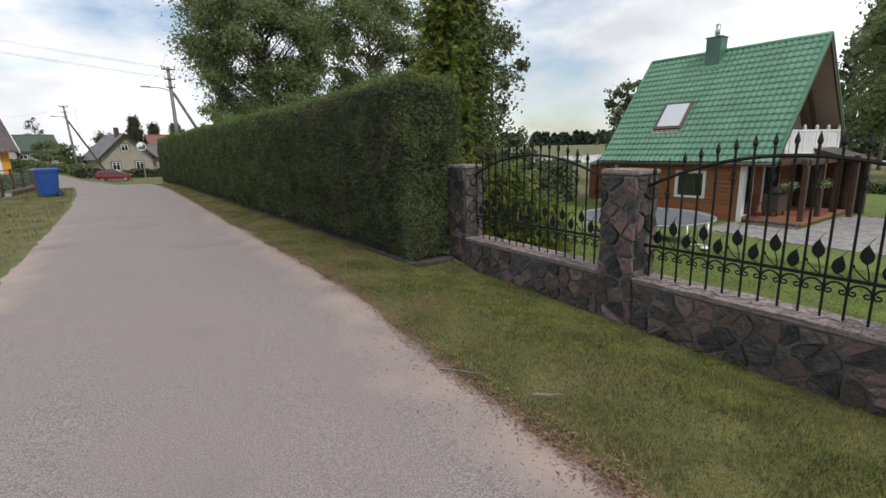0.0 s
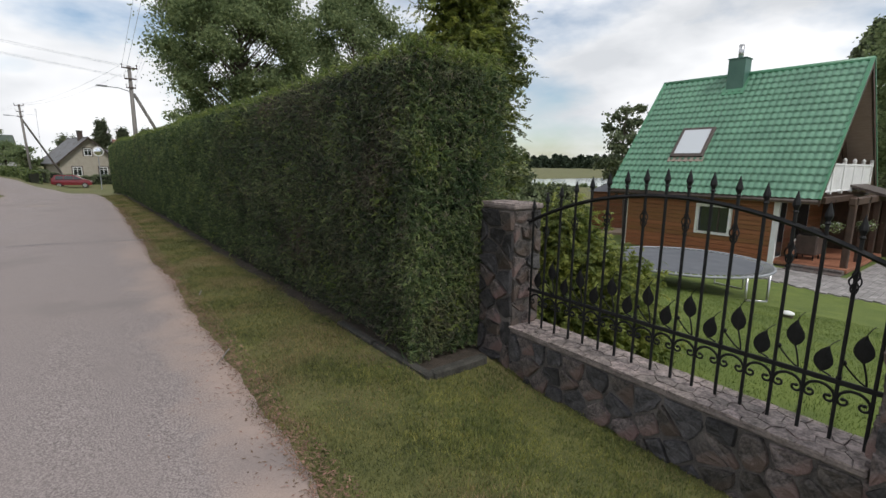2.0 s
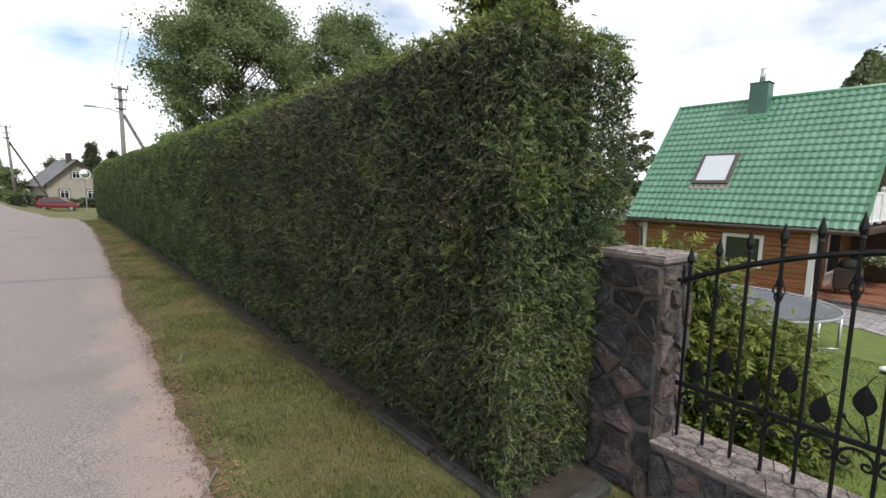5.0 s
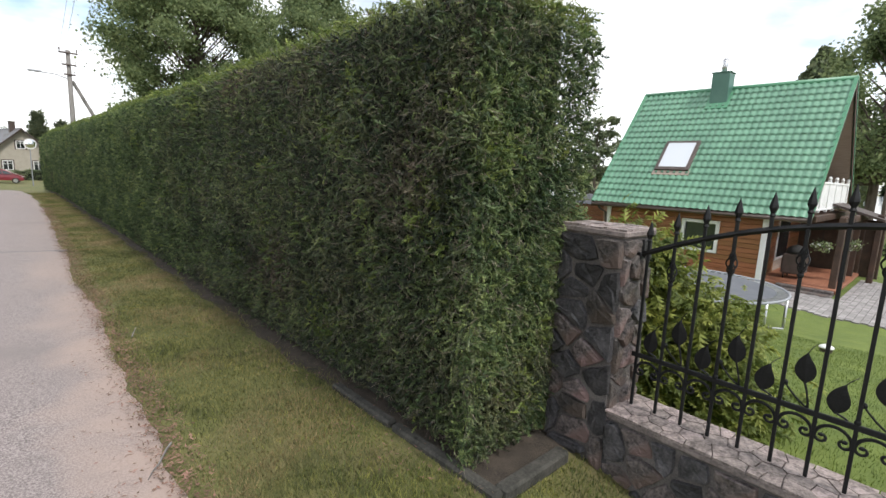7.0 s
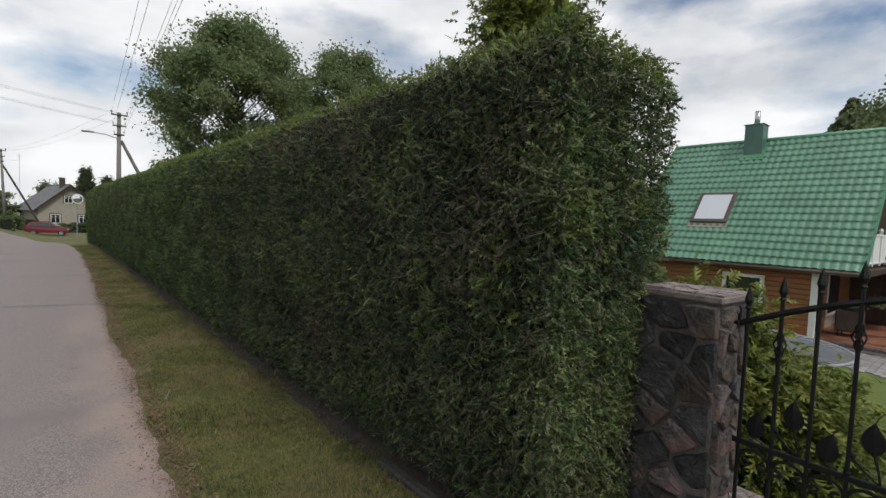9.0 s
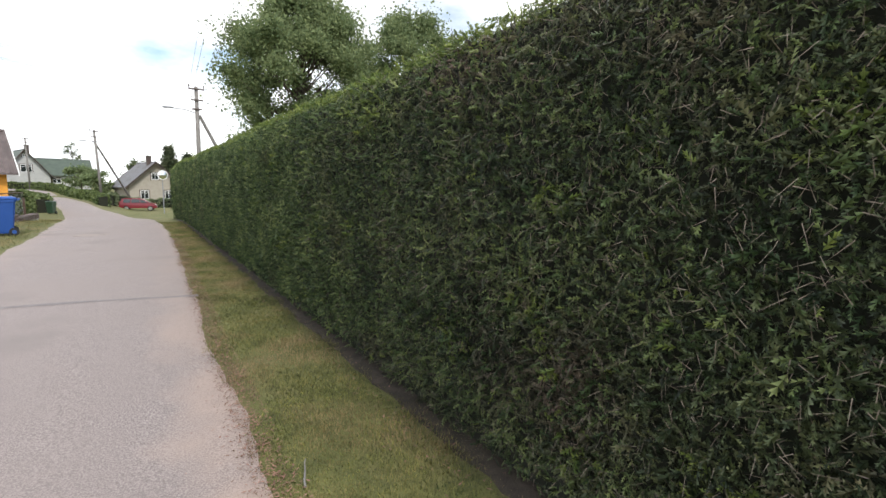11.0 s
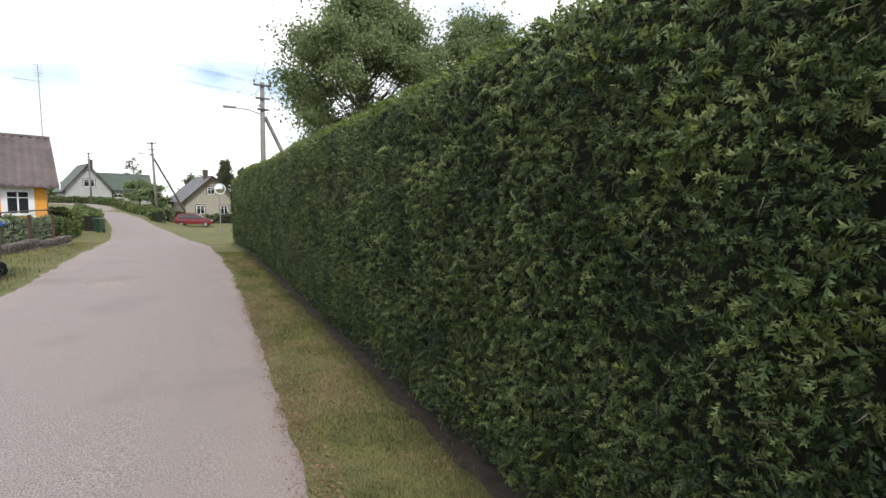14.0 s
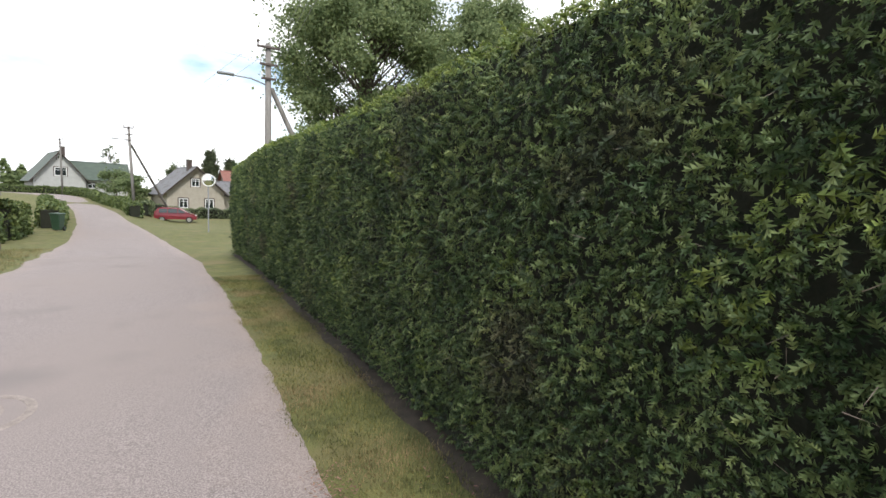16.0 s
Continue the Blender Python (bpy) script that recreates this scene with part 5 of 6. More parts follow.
# ---- village ----
def house(name, label, x, y, turn, width, length, wall_h, rise, walls, roof, z=None, windows=(), plinth=None, chimney=None, over=0.4, rooflabel="", waves=0.0):
    """A gabled house; its gable looks along local -y, its ridge runs along local y."""
    z0 = gz(x, y) if z is None else z
    root = thing(name, (x, y, z0), label, "house", turn=turn)
    hw = width / 2
    gab = [(-hw, 0, 0), (hw, 0, 0), (hw, 0, wall_h), (0, 0, wall_h + rise), (-hw, 0, wall_h)]
    part("gable_wall", Shape().slab(gab, (0, 1, 0), 0.25), walls, root)
    part("gable_wall", Shape().slab([(p[0], length - 0.25, p[2]) for p in gab], (0, 1, 0), 0.25), walls, root)
    for sg in (-1, 1):
        part("side_wall", Shape().box((sg * (hw - 0.125), length / 2, wall_h / 2), (0.25, length - 0.51, wall_h)), walls, root)
        k = rise / hw
        nx = int(length / 0.075) if waves else 2
        v = []
        for i in range(nx + 1):
            yy = -over + (length + 2 * over) * i / nx
            w = waves * math.cos(i * math.pi / 2) if waves else 0.0
            v += [(sg * (hw + over), yy, wall_h - over * k + 0.10 + w), (0, yy, wall_h + rise + 0.10 + w), (sg * (hw + over), yy, wall_h - over * k), (0, yy, wall_h + rise)]
        f = [(i * 4, i * 4 + 1, i * 4 + 5, i * 4 + 4) for i in range(nx)] + [(i * 4 + 2, i * 4 + 6, i * 4 + 7, i * 4 + 3) for i in range(nx)]
        f += [(i * 4, i * 4 + 4, i * 4 + 6, i * 4 + 2) for i in range(nx)] + [(0, 2, 3, 1), (nx * 4, nx * 4 + 1, nx * 4 + 3, nx * 4 + 2)]
        part("roof", Shape().add(v, f), roof, root, rooflabel)
        for yy in (-over, length + over):
            part("bargeboard", Shape().slab([(sg * (hw + over), yy, wall_h - over * k - 0.06), (0, yy, wall_h + rise - 0.06), (0, yy, wall_h + rise + 0.14), (sg * (hw + over), yy, wall_h - over * k + 0.14)], (0, -0.04 if yy < 0 else 0.04, 0), 0.05), M_WHITE if waves else M_DARKFRAME, root)
    part("ridge_cap", Shape().tube([(0, -over, wall_h + rise + 0.1), (0, length + over, wall_h + rise + 0.1)], 0.09, 6), roof, root)
    if plinth:
        part("plinth", Shape().box((0, length / 2, plinth / 2), (width + 0.08, length + 0.08, plinth), None, 0.02), M_BRICKBASE, root)
    for side, u, zc, w, h in windows:
        m = pose(u, -0.02, zc) if side == "gable" else (pose(-hw - 0.02, u, zc, 0, 0, -90) if side == "left" else pose(hw + 0.02, u, zc, 0, 0, 90))
        s = Shape().box((0, 0, h / 2), (w, 0.07, 0.1)).box((0, 0, -h / 2), (w + 0.1, 0.1, 0.1)).box((-w / 2, 0, 0), (0.1, 0.07, h)).box((w / 2, 0, 0), (0.1, 0.07, h)).box((0, 0, 0), (0.06, 0.05, h)).box((0, 0, h * 0.22), (w, 0.05, 0.05))
        win = part("window", s, M_WHITE, root, "white framed casement window", loc=m)
        part("surround", Shape().box((-w / 2 - 0.11, 0.01, 0), (0.12, 0.05, h + 0.3)).box((w / 2 + 0.11, 0.01, 0), (0.12, 0.05, h + 0.3)).box((0, 0.01, h / 2 + 0.11), (w + 0.1, 0.05, 0.12)), M_WHITE if waves else M_DARKFRAME, win)
        part("pane", Shape().box((0, 0.012, 0), (w, 0.02, h)), M_GLASS, win)
    if chimney:
        c = part("chimney", Shape().box((chimney[0], chimney[1], wall_h + rise + 0.25), (0.6, 0.6, 1.5), None, 0.02), M_DARKFRAME, root)
        part("chimney_cap", Shape().box((chimney[0], chimney[1], wall_h + rise + 1.02), (0.72, 0.72, 0.1)), M_CONCRETE, c)
    return root


house("grey_cottage", "beige plastered village house with a grey sheet roof", 4.1, 88.2, 13, 6.9, 9.0, 3.1, 3.2, M_PLASTER, M_GREYROOF, -1.8,
      [("gable", -1.55, 1.6, 1.0, 1.15), ("gable", 1.6, 1.6, 1.0, 1.15), ("gable", -0.1, 4.3, 0.9, 0.95)], 0.5, (-0.3, 2.0), 0.6, "weathered grey sheet roof")
house("annex_house", "beige lean annex with a grey sheet roof", 12.4, 93.4, 104, 5.0, 6.0, 2.9, 1.6, M_PLASTER, M_GREYROOF, -1.7, [("left", 3.0, 1.6, 0.8, 1.1)], 0.4, None, 0.5)
house("red_roof_house", "distant village house with a red roof", 17.5, 106, 100, 7.5, 9.0, 3.0, 3.4, M_PLASTER, M_REDROOF, -1.6, (), 0.4, (0, 3.0), 0.5, "red metal roof")
house("white_house", "white plastered house with a dark green gabled roof", -14.4, 115.0, 18, 6.6, 10.0, 2.9, 4.2, M_WHITEWALL, M_GREENROOF, -0.3,
      [("gable", 0.1, 3.95, 1.5, 1.25), ("gable", -1.7, 0.7, 1.8, 0.8), ("gable", 0.0, 6.2, 0.5, 0.5)], None, (0.9, 3.0), 0.55, "dark green roof sheets")
house("green_wing", "long low wing with a dark green roof", -6.2, 121.0, 102, 6.0, 7.5, 2.9, 2.6, M_WHITEWALL, M_GREENROOF, 0.0, [("left", 2.0, 1.6, 1.2, 0.8), ("left", 5.0, 1.6, 1.2, 0.8)], None, None, 0.5, "dark green roof sheets")
house("orange_house", "orange boarded house with a brown corrugated roof", -5.27, 44.14, 105, 7.5, 14.0, 2.47, 2.25, M_ORANGE, M_BROWNROOF, -0.42,
      [("left", 1.0, 1.5, 0.8, 1.05), ("left", 4.2, 1.5, 0.8, 1.05)], 0.75, None, 0.45, "brown corrugated roof sheets", 0.05)
house("left_cottage", "small far house with a red-brown roof", -24.0, 96, 60, 6.0, 8.0, 2.8, 3.0, M_PLASTER, M_BROWNROOF, -0.2, (), 0.4, (0, 2), 0.5)


def corner_pipe():
    root = thing("downpipe", (-5.2, 43.7, gz(-5.2, 43.7)), "brown rain downpipe at the orange house corner", "downpipe")
    part("pipe", Shape().tube([(0, 0, 0.05), (0, 0, 2.2), (-0.1, 0.12, 2.4)], 0.05, 8), M_DARKWOOD, root)
    part("bracket", Shape().box((0, 0.05, 1.2), (0.14, 0.14, 0.04)), M_DARKWOOD, root)


corner_pipe()


def antenna(x, y, top, label):
    z = gz(x, y)
    root = thing("tv_antenna", (x, y, z), label, "antenna")
    h = top - z
    part("mast", Shape().rod((0, 0, 0), (-0.1, 0, h), 0.03, 0.02, 6), M_WIRE, root)
    for k in range(5):
        part("element", Shape().rod((-0.35 + 0.02 * k, 0, h - 0.15 * k), (0.15 - 0.02 * k, 0, h - 0.15 * k), 0.012, n=5), M_WIRE, root)
    part("boom", Shape().rod((-1.2, 0, h - 0.85), (0.0, 0, h - 0.9), 0.014, n=5), M_WIRE, root)


antenna(-5.6, 46.8, 8.6, "tall thin steel aerial mast beside the orange house")
antenna(-1.2, 95, 8.6, "thin steel aerial mast beside the beige house")


def power_pole(x, y, top, lamp, brace, lean=(0, 0), seed=0, wood=True):
    z = gz(x, y)
    h = top - z
    root = thing("power_pole", (x, y, z), "weathered power pole with insulators and a lamp arm", "power pole", "power poles")
    mast = Shape().tube([(0, 0, -0.2), (lean[0] * 0.5, 0, h * 0.5), (lean[0], lean[1], h)], [0.15, 0.125, 0.1], 8)
    part("mast", mast, M_POLEWOOD if wood else M_CONCRETE, root, smooth=True)
    for k, (dz, w) in enumerate(((0.15, 0.8), (0.75, 0.62), (1.25, 0.5))):
        part("crossarm", Shape().box((lean[0], lean[1] - 0.12, h - dz), (w, 0.07, 0.08), None, 0.01), M_DARKFRAME, root)
        for sg in (-1, 1):
            part("insulator", Shape().lathe((lean[0] + sg * w * 0.46, lean[1] - 0.12, h - dz + 0.04), [(0.02, 0), (0.02, 0.08), (0.045, 0.09), (0.04, 0.16), (0.02, 0.19)], 8), M_WHITE if k else M_DARKFRAME, root)
    if lamp:
        arm = part("lamp_arm", Shape().tube([(lean[0], 0, lamp[1] - z - 0.2), (lamp[0] * 0.5, 0, lamp[1] - z - 0.02), (lamp[0], 0, lamp[1] - z)], 0.028, 6), M_WIRE, root)
        part("lamp_head", Shape().box((lamp[0] + (0.22 if lamp[0] > 0 else -0.22), 0, lamp[1] - z + 0.02), (0.55, 0.2, 0.09), None, 0.03), M_WIRE, arm, "grey street lamp head")
    if brace:
        part("brace", Shape().tube([(lean[0] + 0.1, 0, h - 1.55), (brace[0], brace[1], -0.2)], [0.09, 0.12], 7), M_POLEWOOD, root)


power_pole(4.72, 36.6, 6.9, (-1.2, 5.62), (3.1, 0.5))
power_pole(-1.65, 70.6, 7.1, (-1.15, 5.9), (2.9, 6.5), (-0.3, 0))
power_pole(-13.0, 108, 8.4, None, None, (-0.1, 0))
power_pole(-20.5, 100, 7.6, (-1.0, 6.1), (2.4, 0.3))


def wires(name, a, b, sag, offs, label):
    a, b = Vector(a), Vector(b)
    root = thing(name, tuple(a), label, "power line", "power lines")
    for o in offs:
        pts = []
        for k in range(25):
            s = k / 24
            p = a + (b - a) * s + Vector((o[0], 0, o[1])) - Vector((0, 0, sag * 4 * s * (1 - s)))
            pts.append(p - a)
        part("wire", Shape().tube(pts, 0.006, 4, False), M_WIRE, root)


FIVE = [(-0.36, 0.05), (0.36, 0.05), (-0.28, -0.55), (0.28, -0.55), (0.2, -1.05)]
wires("power_line", (4.72, 36.5, 6.85), (2.2, -12, 8.4), 0.3, FIVE, "overhead power wires running above the hedge")
wires("power_line", (4.6, 36.6, 6.8), (-22, 36.0, 10.7), 0.35, FIVE[:4], "overhead power wires crossing the lane")
wires("power_line", (4.6, 36.7, 6.8), (-1.9, 70.5, 7.0), 0.5, FIVE[:2], "overhead wires between two poles")
wires("power_line", (-1.9, 70.7, 7.0), (-13.1, 108, 8.2), 0.6, FIVE[:2], "overhead wires between far poles")


def traffic_mirror(x, y):
    z = gz(x, y)
    root = thing("traffic_mirror", (x, y, z), "round convex traffic mirror on a thin grey post", "mirror", turn=12)
    part("post", Shape().rod((0, 0, 0), (0, 0, 2.9), 0.032, n=8), M_WIRE, root, "grey steel post")
    face = Shape()
    prof = [(0.02, -0.12), (0.12, -0.112), (0.22, -0.085), (0.3, -0.05)]
    n = 24
    verts = [(r * math.cos(2 * math.pi * k / n), d - 0.05, 2.82 + r * math.sin(2 * math.pi * k / n)) for r, d in prof for k in range(n)]
    face.add(verts, [(i * n + k, i * n + (k + 1) % n, (i + 1) * n + (k + 1) % n, (i + 1) * n + k) for i in range(3) for k in range(n)] + [tuple(range(n))])
    part("mirror_face", face, M_MIRROR, root, "convex mirror glass", smooth=True)
    rim = [(0.32 * math.cos(2 * math.pi * k / 28), -0.09, 2.82 + 0.32 * math.sin(2 * math.pi * k / 28)) for k in range(29)]
    part("rim", Shape().tube(rim, 0.035, 6, False), M_WHITE, root, "white rim with red marks", smooth=True)
    part("back", Shape().tube([(0, -0.08, 2.82), (0, -0.02, 2.82)], [0.31, 0.2], 20), M_WIRE, root)


traffic_mirror(3.25, 46.6)


def wheelie_bin(x, y, turn, mat, label, h=1.05, w=0.56, d=0.68):
    z = gz(x, y)
    root = thing("wheelie_bin", (x, y, z), label, "waste bin", "wheelie bins", turn=turn)
    v = []
    for zz, a, b in ((0.07, 0.74, 0.72), (0.12, 0.78, 0.76), (h * 0.86, 1.0, 0.98), (h * 0.86, 1.06, 1.04), (h * 0.92, 1.06, 1.04)):
        for sx, sy in ((-1, -0.86), (-0.86, -1), (0.86, -1), (1, -0.86), (1, 0.86), (0.86, 1), (-0.86, 1), (-1, 0.86)):
            v.append((sx * w / 2 * a, sy * d / 2 * b + 0.02, zz))
    f = [(i * 8 + k, i * 8 + (k + 1) % 8, (i + 1) * 8 + (k + 1) % 8, (i + 1) * 8 + k) for i in range(4) for k in range(8)] + [tuple(range(7, -1, -1)), tuple(32 + k for k in range(8))]
    part("body", Shape().add(v, f), mat, root)
    lid = []
    for zz, a in ((h * 0.925, 1.1), (h * 0.955, 1.1), (h * 0.995, 0.9)):
        for sx, sy in ((-1, -0.9), (-0.9, -1), (0.9, -1), (1, -0.9), (1, 0.9), (0.9, 1), (-0.9, 1), (-1, 0.9)):
            lid.append((sx * w / 2 * a, sy * d / 2 * a + 0.02, zz))
    f = [(i * 8 + k, i * 8 + (k + 1) % 8, (i + 1) * 8 + (k + 1) % 8, (i + 1) * 8 + k) for i in range(2) for k in range(8)] + [tuple(range(7, -1, -1)), tuple(16 + k for k in range(8))]
    part("lid", Shape().add(lid, f), mat, root, "closed ribbed lid")
    part("handle", Shape().tube([(-w * 0.45, d / 2 + 0.05, h * 0.9), (-w * 0.4, d / 2 + 0.11, h * 0.93), (w * 0.4, d / 2 + 0.11, h * 0.93), (w * 0.45, d / 2 + 0.05, h * 0.9)], 0.018, 6), mat, root)
    part("axle", Shape().rod((-w / 2, d / 2 - 0.06, 0.11), (w / 2, d / 2 - 0.06, 0.11), 0.012, n=6), M_STEEL, root)
    for sg in (-1, 1):
        wh = part("wheel", Shape().tube([(sg * (w / 2 - 0.05), d / 2 - 0.06, 0.11), (sg * (w / 2 + 0.0), d / 2 - 0.06, 0.11)], 0.105, 16), M_RUBBER, root)
        part("hub", Shape().tube([(sg * (w / 2), d / 2 - 0.06, 0.11), (sg * (w / 2 + 0.008), d / 2 - 0.06, 0.11)], 0.05, 12), mat, wh)


wheelie_bin(-1.54, 22.75, -76, M_BLUE, "blue plastic wheelie bin with closed lid on the verge")
wheelie_bin(-1.68, 23.6, -74, M_GREYGREEN, "grey-green plastic wheelie bin beside the blue one", 1.03, 0.56, 0.66)
wheelie_bin(-3.3, 46.9, -20, M_GREENBIN, "dark green plastic wheelie bin by the far verge", 0.88, 0.42, 0.5)


def yard_wall():
    rnd = random.Random(8)
    y = 24.3
    while y < 32:
        L = 3.05
        xa, xb = -2.85 + 0.062 * (y - 24), -2.85 + 0.062 * (y + L - 24)
        z = gz(xa, y)
        root = thing("low_yard_wall", ((xa + xb) / 2, y + L / 2, z), "low stone edging wall of the yard opposite", "wall", "yard edging walls", turn=-math.degrees(math.atan2(xb - xa, L)))
        part("mortar_core", Shape().box((0, 0, 0.0), (0.22, L - 0.02, 0.34), None, 0.02), M_CONCRETE, root)
        X, Y, Z = Vector((1, 0, 0)), Vector((0, 1, 0)), Vector((0, 0, 1))
        stone_face(root, rnd, Vector((0.11, -L / 2, -0.03)), Y, Z, X, L, 0.19, 0.13, 0.0)
        stone_face(root, rnd, Vector((-0.11, -L / 2, 0.172)), Y, X, Z, L, 0.22, 0.2, 0.0)
        y += L


yard_wall()


def mesh_fence():
    x0, y0, n, gap = -3.15, 22.6, 6, 2.05
    for k in range(n):
        x, y = x0 + 0.06 * (k * gap), y0 + k * gap
        z = gz(x, y)
        root = thing("fence_post", (x, y, z), "dark wooden post of a wire mesh fence", "fence post", "mesh fence posts")
        part("post", Shape().tube([(0, 0, -0.1), (0.01, 0, 0.5), (0, 0.01, 1.02)], [0.055, 0.05, 0.048], 7), M_DARKWOOD, root)
    root = thing("wire_mesh_fence", (x0, y0, gz(x0, y0)), "thin grey wire mesh between wooden posts", "fence")
    for k in range(n - 1):
        y1 = k * gap
        s = Shape()
        for q in range(9):
            zz = 0.12 + q * 0.105
            s.rod((0.06 * y1, y1, zz), (0.06 * (y1 + gap), y1 + gap, zz), 0.0028, n=3, caps=False)
        for q in range(16):
            yy = y1 + gap * q / 15
            s.rod((0.06 * yy, yy, 0.1), (0.06 * yy, yy, 0.98), 0.0028, n=3, caps=False)
        part("mesh", s, M_WIRE, root)
        part("rail", Shape().rod((0.06 * y1, y1, 0.97), (0.06 * (y1 + gap), y1 + gap, 0.97), 0.022, n=6), M_DARKWOOD, root)


mesh_fence()


def clipped_hedge(name, path, h, w, n, seed, label, mat=None, leaf=0.1):
    """A low clipped hedge along a line on the ground."""
    rng = np.random.default_rng(seed)
    path = np.array(path, dtype=float)
    seg = np.r_[0, np.cumsum(np.linalg.norm(np.diff(path, axis=0), axis=1))]
    root = thing(name, (path[0][0], path[0][1], gz(*path[0])), label, "hedge")
    base = np.array([path[0][0], path[0][1], gz(*path[0])])
    s = rng.uniform(0, seg[-1], n)
    x, y = np.interp(s, seg, path[:, 0]), np.interp(s, seg, path[:, 1])
    d = np.array([np.interp(np.minimum(s + 0.5, seg[-1]), seg, path[:, i]) - np.interp(np.maximum(s - 0.5, 0), seg, path[:, i]) for i in (0, 1)]).T
    d /= np.linalg.norm(d, axis=1, keepdims=True)
    a = rng.uniform(0, np.pi, n)
    u, q = np.cos(a), np.sin(a)
    sq = 1 / np.maximum(np.abs(u), np.abs(q)) ** 0.8
    bump = 1 + 0.08 * np.sin(s * 1.7) + 0.05 * np.sin(s * 4.3)
    u, q = u * sq * w / 2 * bump, np.minimum(q * sq, 1.05) * h * bump
    P = np.stack([x - d[:, 1] * u, y + d[:, 0] * u, ground_z(x, y) + q], 1) + rng.normal(0, 0.05, (n, 3))
    v, f = scatter_leaves(rng, P - base, leaf, 1.4)
    part("foliage", sheet("foliage", v, f, mat or M_CLIP), None, root, kind="stuff")
    # Dark filler boxes: the inner shade of the hedge put into colour.
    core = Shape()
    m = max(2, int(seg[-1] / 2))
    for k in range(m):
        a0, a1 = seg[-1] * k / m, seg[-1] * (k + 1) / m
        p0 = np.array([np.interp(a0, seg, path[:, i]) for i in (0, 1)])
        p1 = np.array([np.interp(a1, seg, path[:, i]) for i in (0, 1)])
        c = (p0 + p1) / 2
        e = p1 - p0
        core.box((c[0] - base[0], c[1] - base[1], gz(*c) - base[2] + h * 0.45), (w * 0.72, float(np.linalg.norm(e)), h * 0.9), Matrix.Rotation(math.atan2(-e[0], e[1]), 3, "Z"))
    part("shade_core", core, M_CORE, root)


clipped_hedge("lane_hedge", [(-1.3, 66), (-2.3, 74), (-5.2, 88), (-8.4, 100), (-13.5, 110), (-24, 118)], 1.05, 1.0, 16000, 61, "clipped green hedge along the far lane", None, 0.17)
clipped_hedge("house_hedge", [(-1.0, 72.5), (-0.9, 82), (4.5, 83), (11, 82.5)], 1.15, 0.9, 9000, 62, "dark clipped hedge before the beige house", M_LEAF_DARK, 0.15)
clipped_hedge("yard_hedge", [(-6.5, 37), (-4.6, 37.2), (-4.0, 40)], 0.95, 0.8, 5000, 63, "rounded green hedge in the yard opposite", None, 0.1)
clipped_hedge("corner_hedge", [(-3.9, 48.6), (-5.2, 58), (-8.0, 70), (-10.5, 84)], 1.0, 1.0, 9000, 64, "green hedge bordering the lane beyond the bin", None, 0.13)
clipped_hedge("drive_hedge", [(-4.2, 41.5), (-4.4, 45.2)], 1.35, 0.9, 4200, 65, "green clipped shrub by the drive", None, 0.1)

broadleaf(-3.2, 95, 3.6, 2.0, 0.3, 4500, M_LEAF, "rounded apple tree in the village garden", 71, 0.2, 0.12, 20, "fruit_tree")
broadleaf(2.0, 103, 6.2, 2.2, 0.8, 4500, M_LEAF_DARK, "dark round garden tree behind the beige house", 72, 0.2, 0.12, 45)
for x, h, r, seed in ((7.2, 9.8, 2.0, 73), (10.4, 8.7, 1.7, 74), (14.2, 8.6, 2.1, 80)):
    conifer_bush("spruce_tree", x, 112, h, r, 5000, M_LEAF_DARK, "dense dark conifer behind the village houses", seed, 0.42, "tree", sharp=0.75)
broadleaf(-6.0, 104, 3.8, 2.6, 0.3, 4500, M_LEAF, "spreading garden bush beyond the lane hedge", 75, 0.2, 0.1, 20, "garden_bush")
broadleaf(-9.0, 128, 9.0, 1.8, 3.5, 1400, M_LEAF_DARK, "sparse tree behind the green-roofed wing", 76, 0.2, 0.1, 60)
broadleaf(8.8, 44, 5.2, 2.0, 0.6, 6500, M_LEAF, "light green garden tree behind the hedge", 77, 0.16, 0.1, 24)
broadleaf(7.6, 30, 3.6, 1.5, 0.5, 5000, M_LEAF, "light green shrub showing above the hedge", 78, 0.12, 0.08, 20, "garden_bush")
broadleaf(26, 30, 4.6, 1.6, 1.6, 500, M_LEAF_DARK, "bare thin fruit tree near the shore", 79, 0.1, 0.07, 40, "fruit_tree")


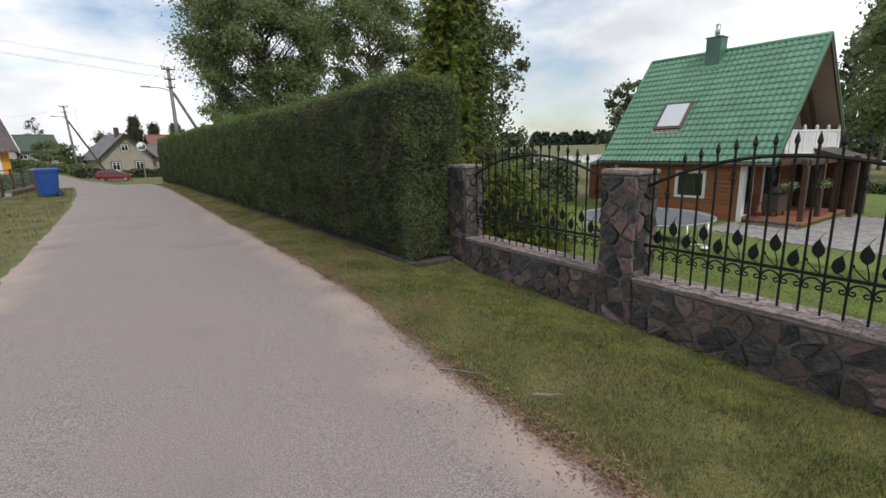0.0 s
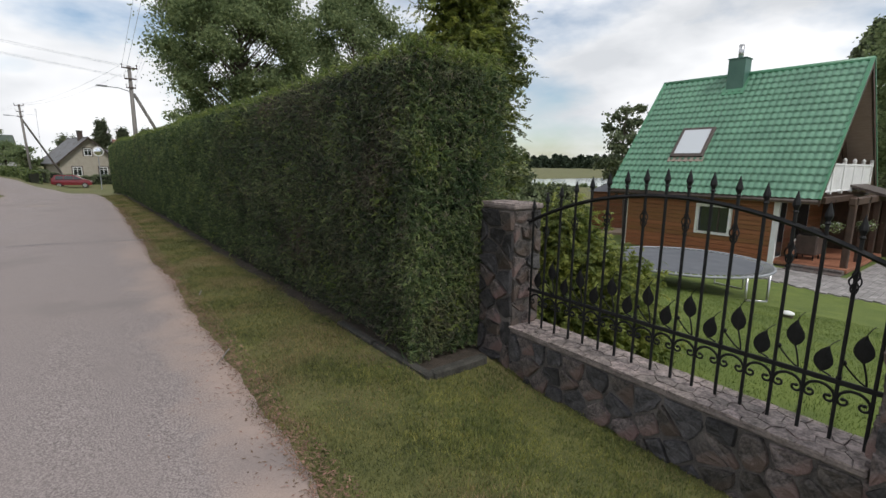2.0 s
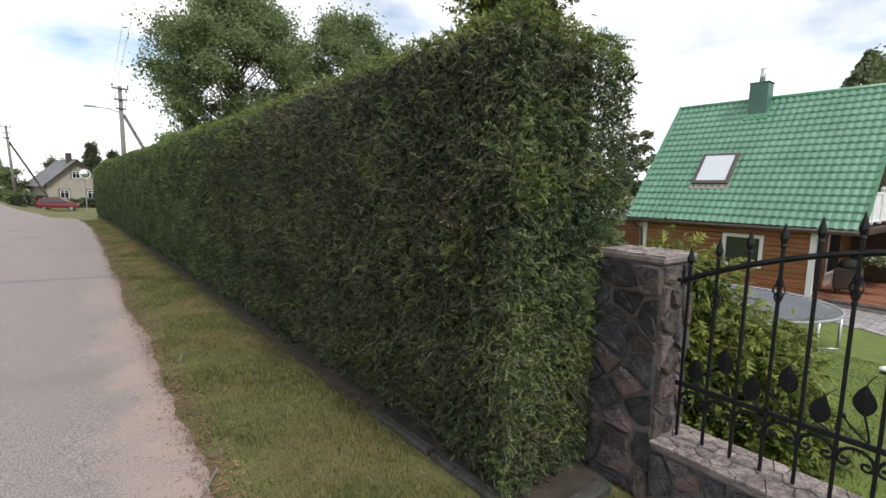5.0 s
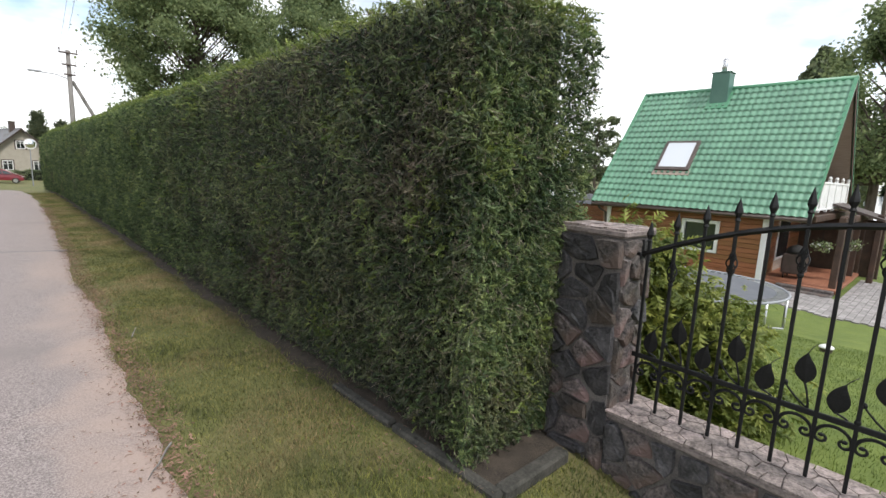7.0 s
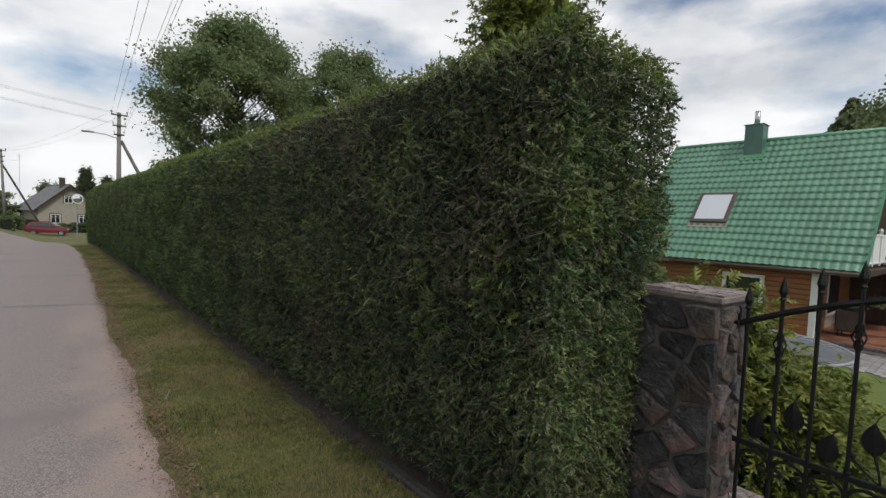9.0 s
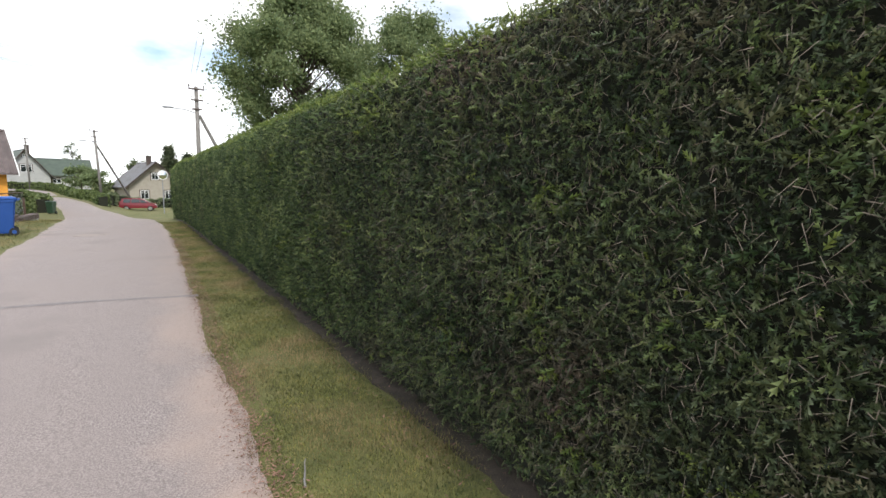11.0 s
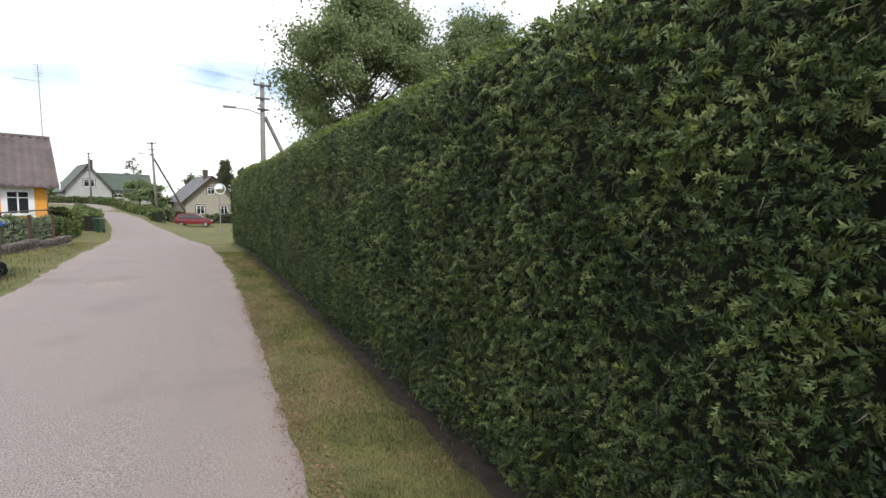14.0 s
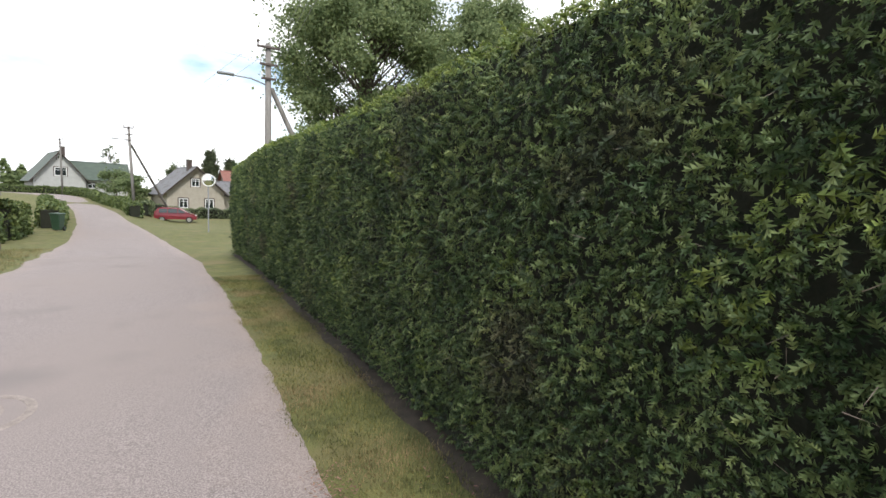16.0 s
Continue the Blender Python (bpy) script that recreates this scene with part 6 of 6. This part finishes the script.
def red_car(x, y, turn):
    z = gz(x, y)
    root = thing("car", (x, y, z), "red compact hatchback parked on the grass", "car", turn=turn)
    side = [(-1.9, 0.35), (-1.93, 0.75), (-1.85, 1.0), (-1.6, 1.45), (-1.3, 1.52), (0.2, 1.5), (0.65, 1.36), (1.25, 0.98), (1.75, 0.82), (1.93, 0.6), (1.9, 0.32)]

    def hull(poly, w0, w1, zsplit):
        v, n = [], len(poly)
        for sg in (-1, 1):
            for p in poly:
                w = w0 if p[1] < zsplit else w1 + (w0 - w1) * max(0, 1 - (p[1] - zsplit) / 0.5)
                v.append((p[0], sg * w, p[1]))
        f = [tuple(range(n - 1, -1, -1)), tuple(range(n, 2 * n))] + [(i, (i + 1) % n, (i + 1) % n + n, i + n) for i in range(n)]
        return Shape().add(v, f)

    part("body", hull(side, 0.84, 0.62, 0.95), M_RED, root, "red painted body")
    for sg in (-1, 1):
        for a in ([(-1.5, 1.0), (-1.42, 1.38), (-0.75, 1.42), (-0.75, 1.0)], [(-0.68, 1.0), (-0.68, 1.42), (0.15, 1.4), (0.2, 1.0)], [(0.26, 1.0), (0.22, 1.39), (0.55, 1.28), (1.0, 1.0)]):
            def yy(zz):
                return sg * (0.62 + 0.22 * max(0, 1 - (zz - 0.95) / 0.5) + 0.006)
            part("side_window", Shape().slab([(p[0], yy(p[1]), p[1]) for p in a], (0, sg, 0), 0.012), M_GLASS, root)
        part("headlight", Shape().box((1.72, sg * 0.62, 0.72), (0.3, 0.3, 0.14), None, 0.05), M_STEEL, root)
        part("tail_light", Shape().box((-1.86, sg * 0.7, 0.95), (0.12, 0.16, 0.4), None, 0.03), M_REDROOF, root)
        for wx in (-1.2, 1.25):
            wh = part("wheel", Shape().tube([(wx, sg * 0.7, 0.3), (wx, sg * 0.86, 0.3)], 0.3, 20), M_RUBBER, root)
            part("rim", Shape().tube([(wx, sg * 0.86, 0.3), (wx, sg * 0.875, 0.3)], 0.2, 14), M_STEEL, wh)
    part("windscreen", Shape().slab([(0.64, -0.6, 1.35), (0.64, 0.6, 1.35), (1.2, 0.72, 1.03), (1.2, -0.72, 1.03)], (0.5, 0, 0.86), 0.02), M_GLASS, root)
    part("bumper", Shape().box((1.86, 0, 0.42), (0.16, 1.62, 0.2), None, 0.05), M_RED, root)
    part("bumper", Shape().box((-1.88, 0, 0.45), (0.16, 1.62, 0.22), None, 0.05), M_RED, root)


red_car(1.75, 74.5, -6)


def manhole(x, y):
    z = gz(x, y) + 0.045
    root = thing("manhole_cover", (x, y, z), "round worn concrete manhole cover sunk in the lane", "manhole cover")
    part("ring", Shape().lathe((0, 0, -0.02), [(0.40, 0), (0.385, 0.022), (0.33, 0.024), (0.325, 0.016)], 36), M_LID, root, "worn sandy concrete ring")
    part("lid", Shape().lathe((0, 0, -0.02), [(0.31, 0), (0.31, 0.02), (0.02, 0.022)], 36), M_LID, root, "sandy patterned lid")


manhole(0.5, 21.6)


# A shadow band across the lane, painted as a thin darker strip.
def road_shadow_band():
    s, pts = Shape(), []
    for k in range(40):
        x = -0.75 + 2.95 * k / 39
        y = 12.9 - 0.10 * (x + 0.75) + 0.03 * noise.noise((x * 3, 2, 1))
        w = 0.05 + 0.03 * noise.noise((x * 2, 5, 1))
        r, l = right_edge(y), float(np.interp(y, EDGE_Y, EDGE_L))
        z = gz(x, y) + 0.019 + 0.03 * math.sin(math.pi * min(1, max(0, (x - l) / (r - l))))
        pts.append(((x, y - w, z), (x, y + w, z)))
    s.add([p for q in pts for p in q], [(2 * k, 2 * k + 2, 2 * k + 3, 2 * k + 1) for k in range(39)])
    solid("road_shadow_band", s, M_SHADOW_BAND, "dark strip painted as a shadow band across the asphalt lane", "road seam", kind="structure")


road_shadow_band()


def garden_shed(x, y, turn):
    z = gz(x, y)
    root = thing("garden_shed", (x, y, z), "small red-brown boarded garden shed with a grey hipped roof", "shed", turn=turn)
    W, H = 1.5, 1.75
    wall = part("wall", Shape().box((0, 0, H / 2), (W, W, H)), M_DARKWOOD, root)
    k = 0.0
    while k < H - 0.05:
        for sg in (-1, 1):
            part("plank", Shape().box((sg * (W / 2 + 0.012), 0, k + 0.07), (0.03, W, 0.13), None, 0.006), M_PLANK, wall)
            part("plank", Shape().box((0, sg * (W / 2 + 0.012), k + 0.07), (W, 0.03, 0.13), None, 0.006), M_PLANK, wall)
        k += 0.14
    part("roof", Shape().add([(-0.95, -0.95, H), (0.95, -0.95, H), (0.95, 0.95, H), (-0.95, 0.95, H), (0, 0, H + 0.45)], [(0, 1, 4), (1, 2, 4), (2, 3, 4), (3, 0, 4), (3, 2, 1, 0)]), M_GREYROOF, root, "low grey hipped roof")


SHED = (21.5, 15.1, 20)
garden_shed(*SHED)


def terrace():
    x, y = SHED[0] - 0.6, SHED[1] - 1.6
    s = Shape().box((x, y, gz(x, y) + 0.05), (2.6, 2.6, 0.14), Matrix.Rotation(0.5, 3, "Z"), 0.02)
    solid("terrace", s, M_TERRACE, "pale sandy stone terrace beside the shed", "terrace", kind="structure")


terrace()
clipped_hedge("garden_hedge", [(11.6, 18.8), (14.5, 15.6), (16.4, 14.6)], 1.6, 1.3, 7000, 66, "dark green bushes at the garden's edge", M_LEAF_DARK, 0.12)
clipped_hedge("rock_garden_bushes", [(28.5, 0.5), (30.5, 4.0), (31.5, 7.5)], 0.55, 1.4, 3500, 67, "low grey-green rock garden bushes on the lawn", M_LEAF, 0.1)
clipped_hedge("garden_bushes", [(15.2, 17.2), (17.3, 16.4), (19.4, 16.4)], 1.9, 1.8, 6000, 68, "loose green bushes between the lawn and the shore", M_LEAF_DARK, 0.13)
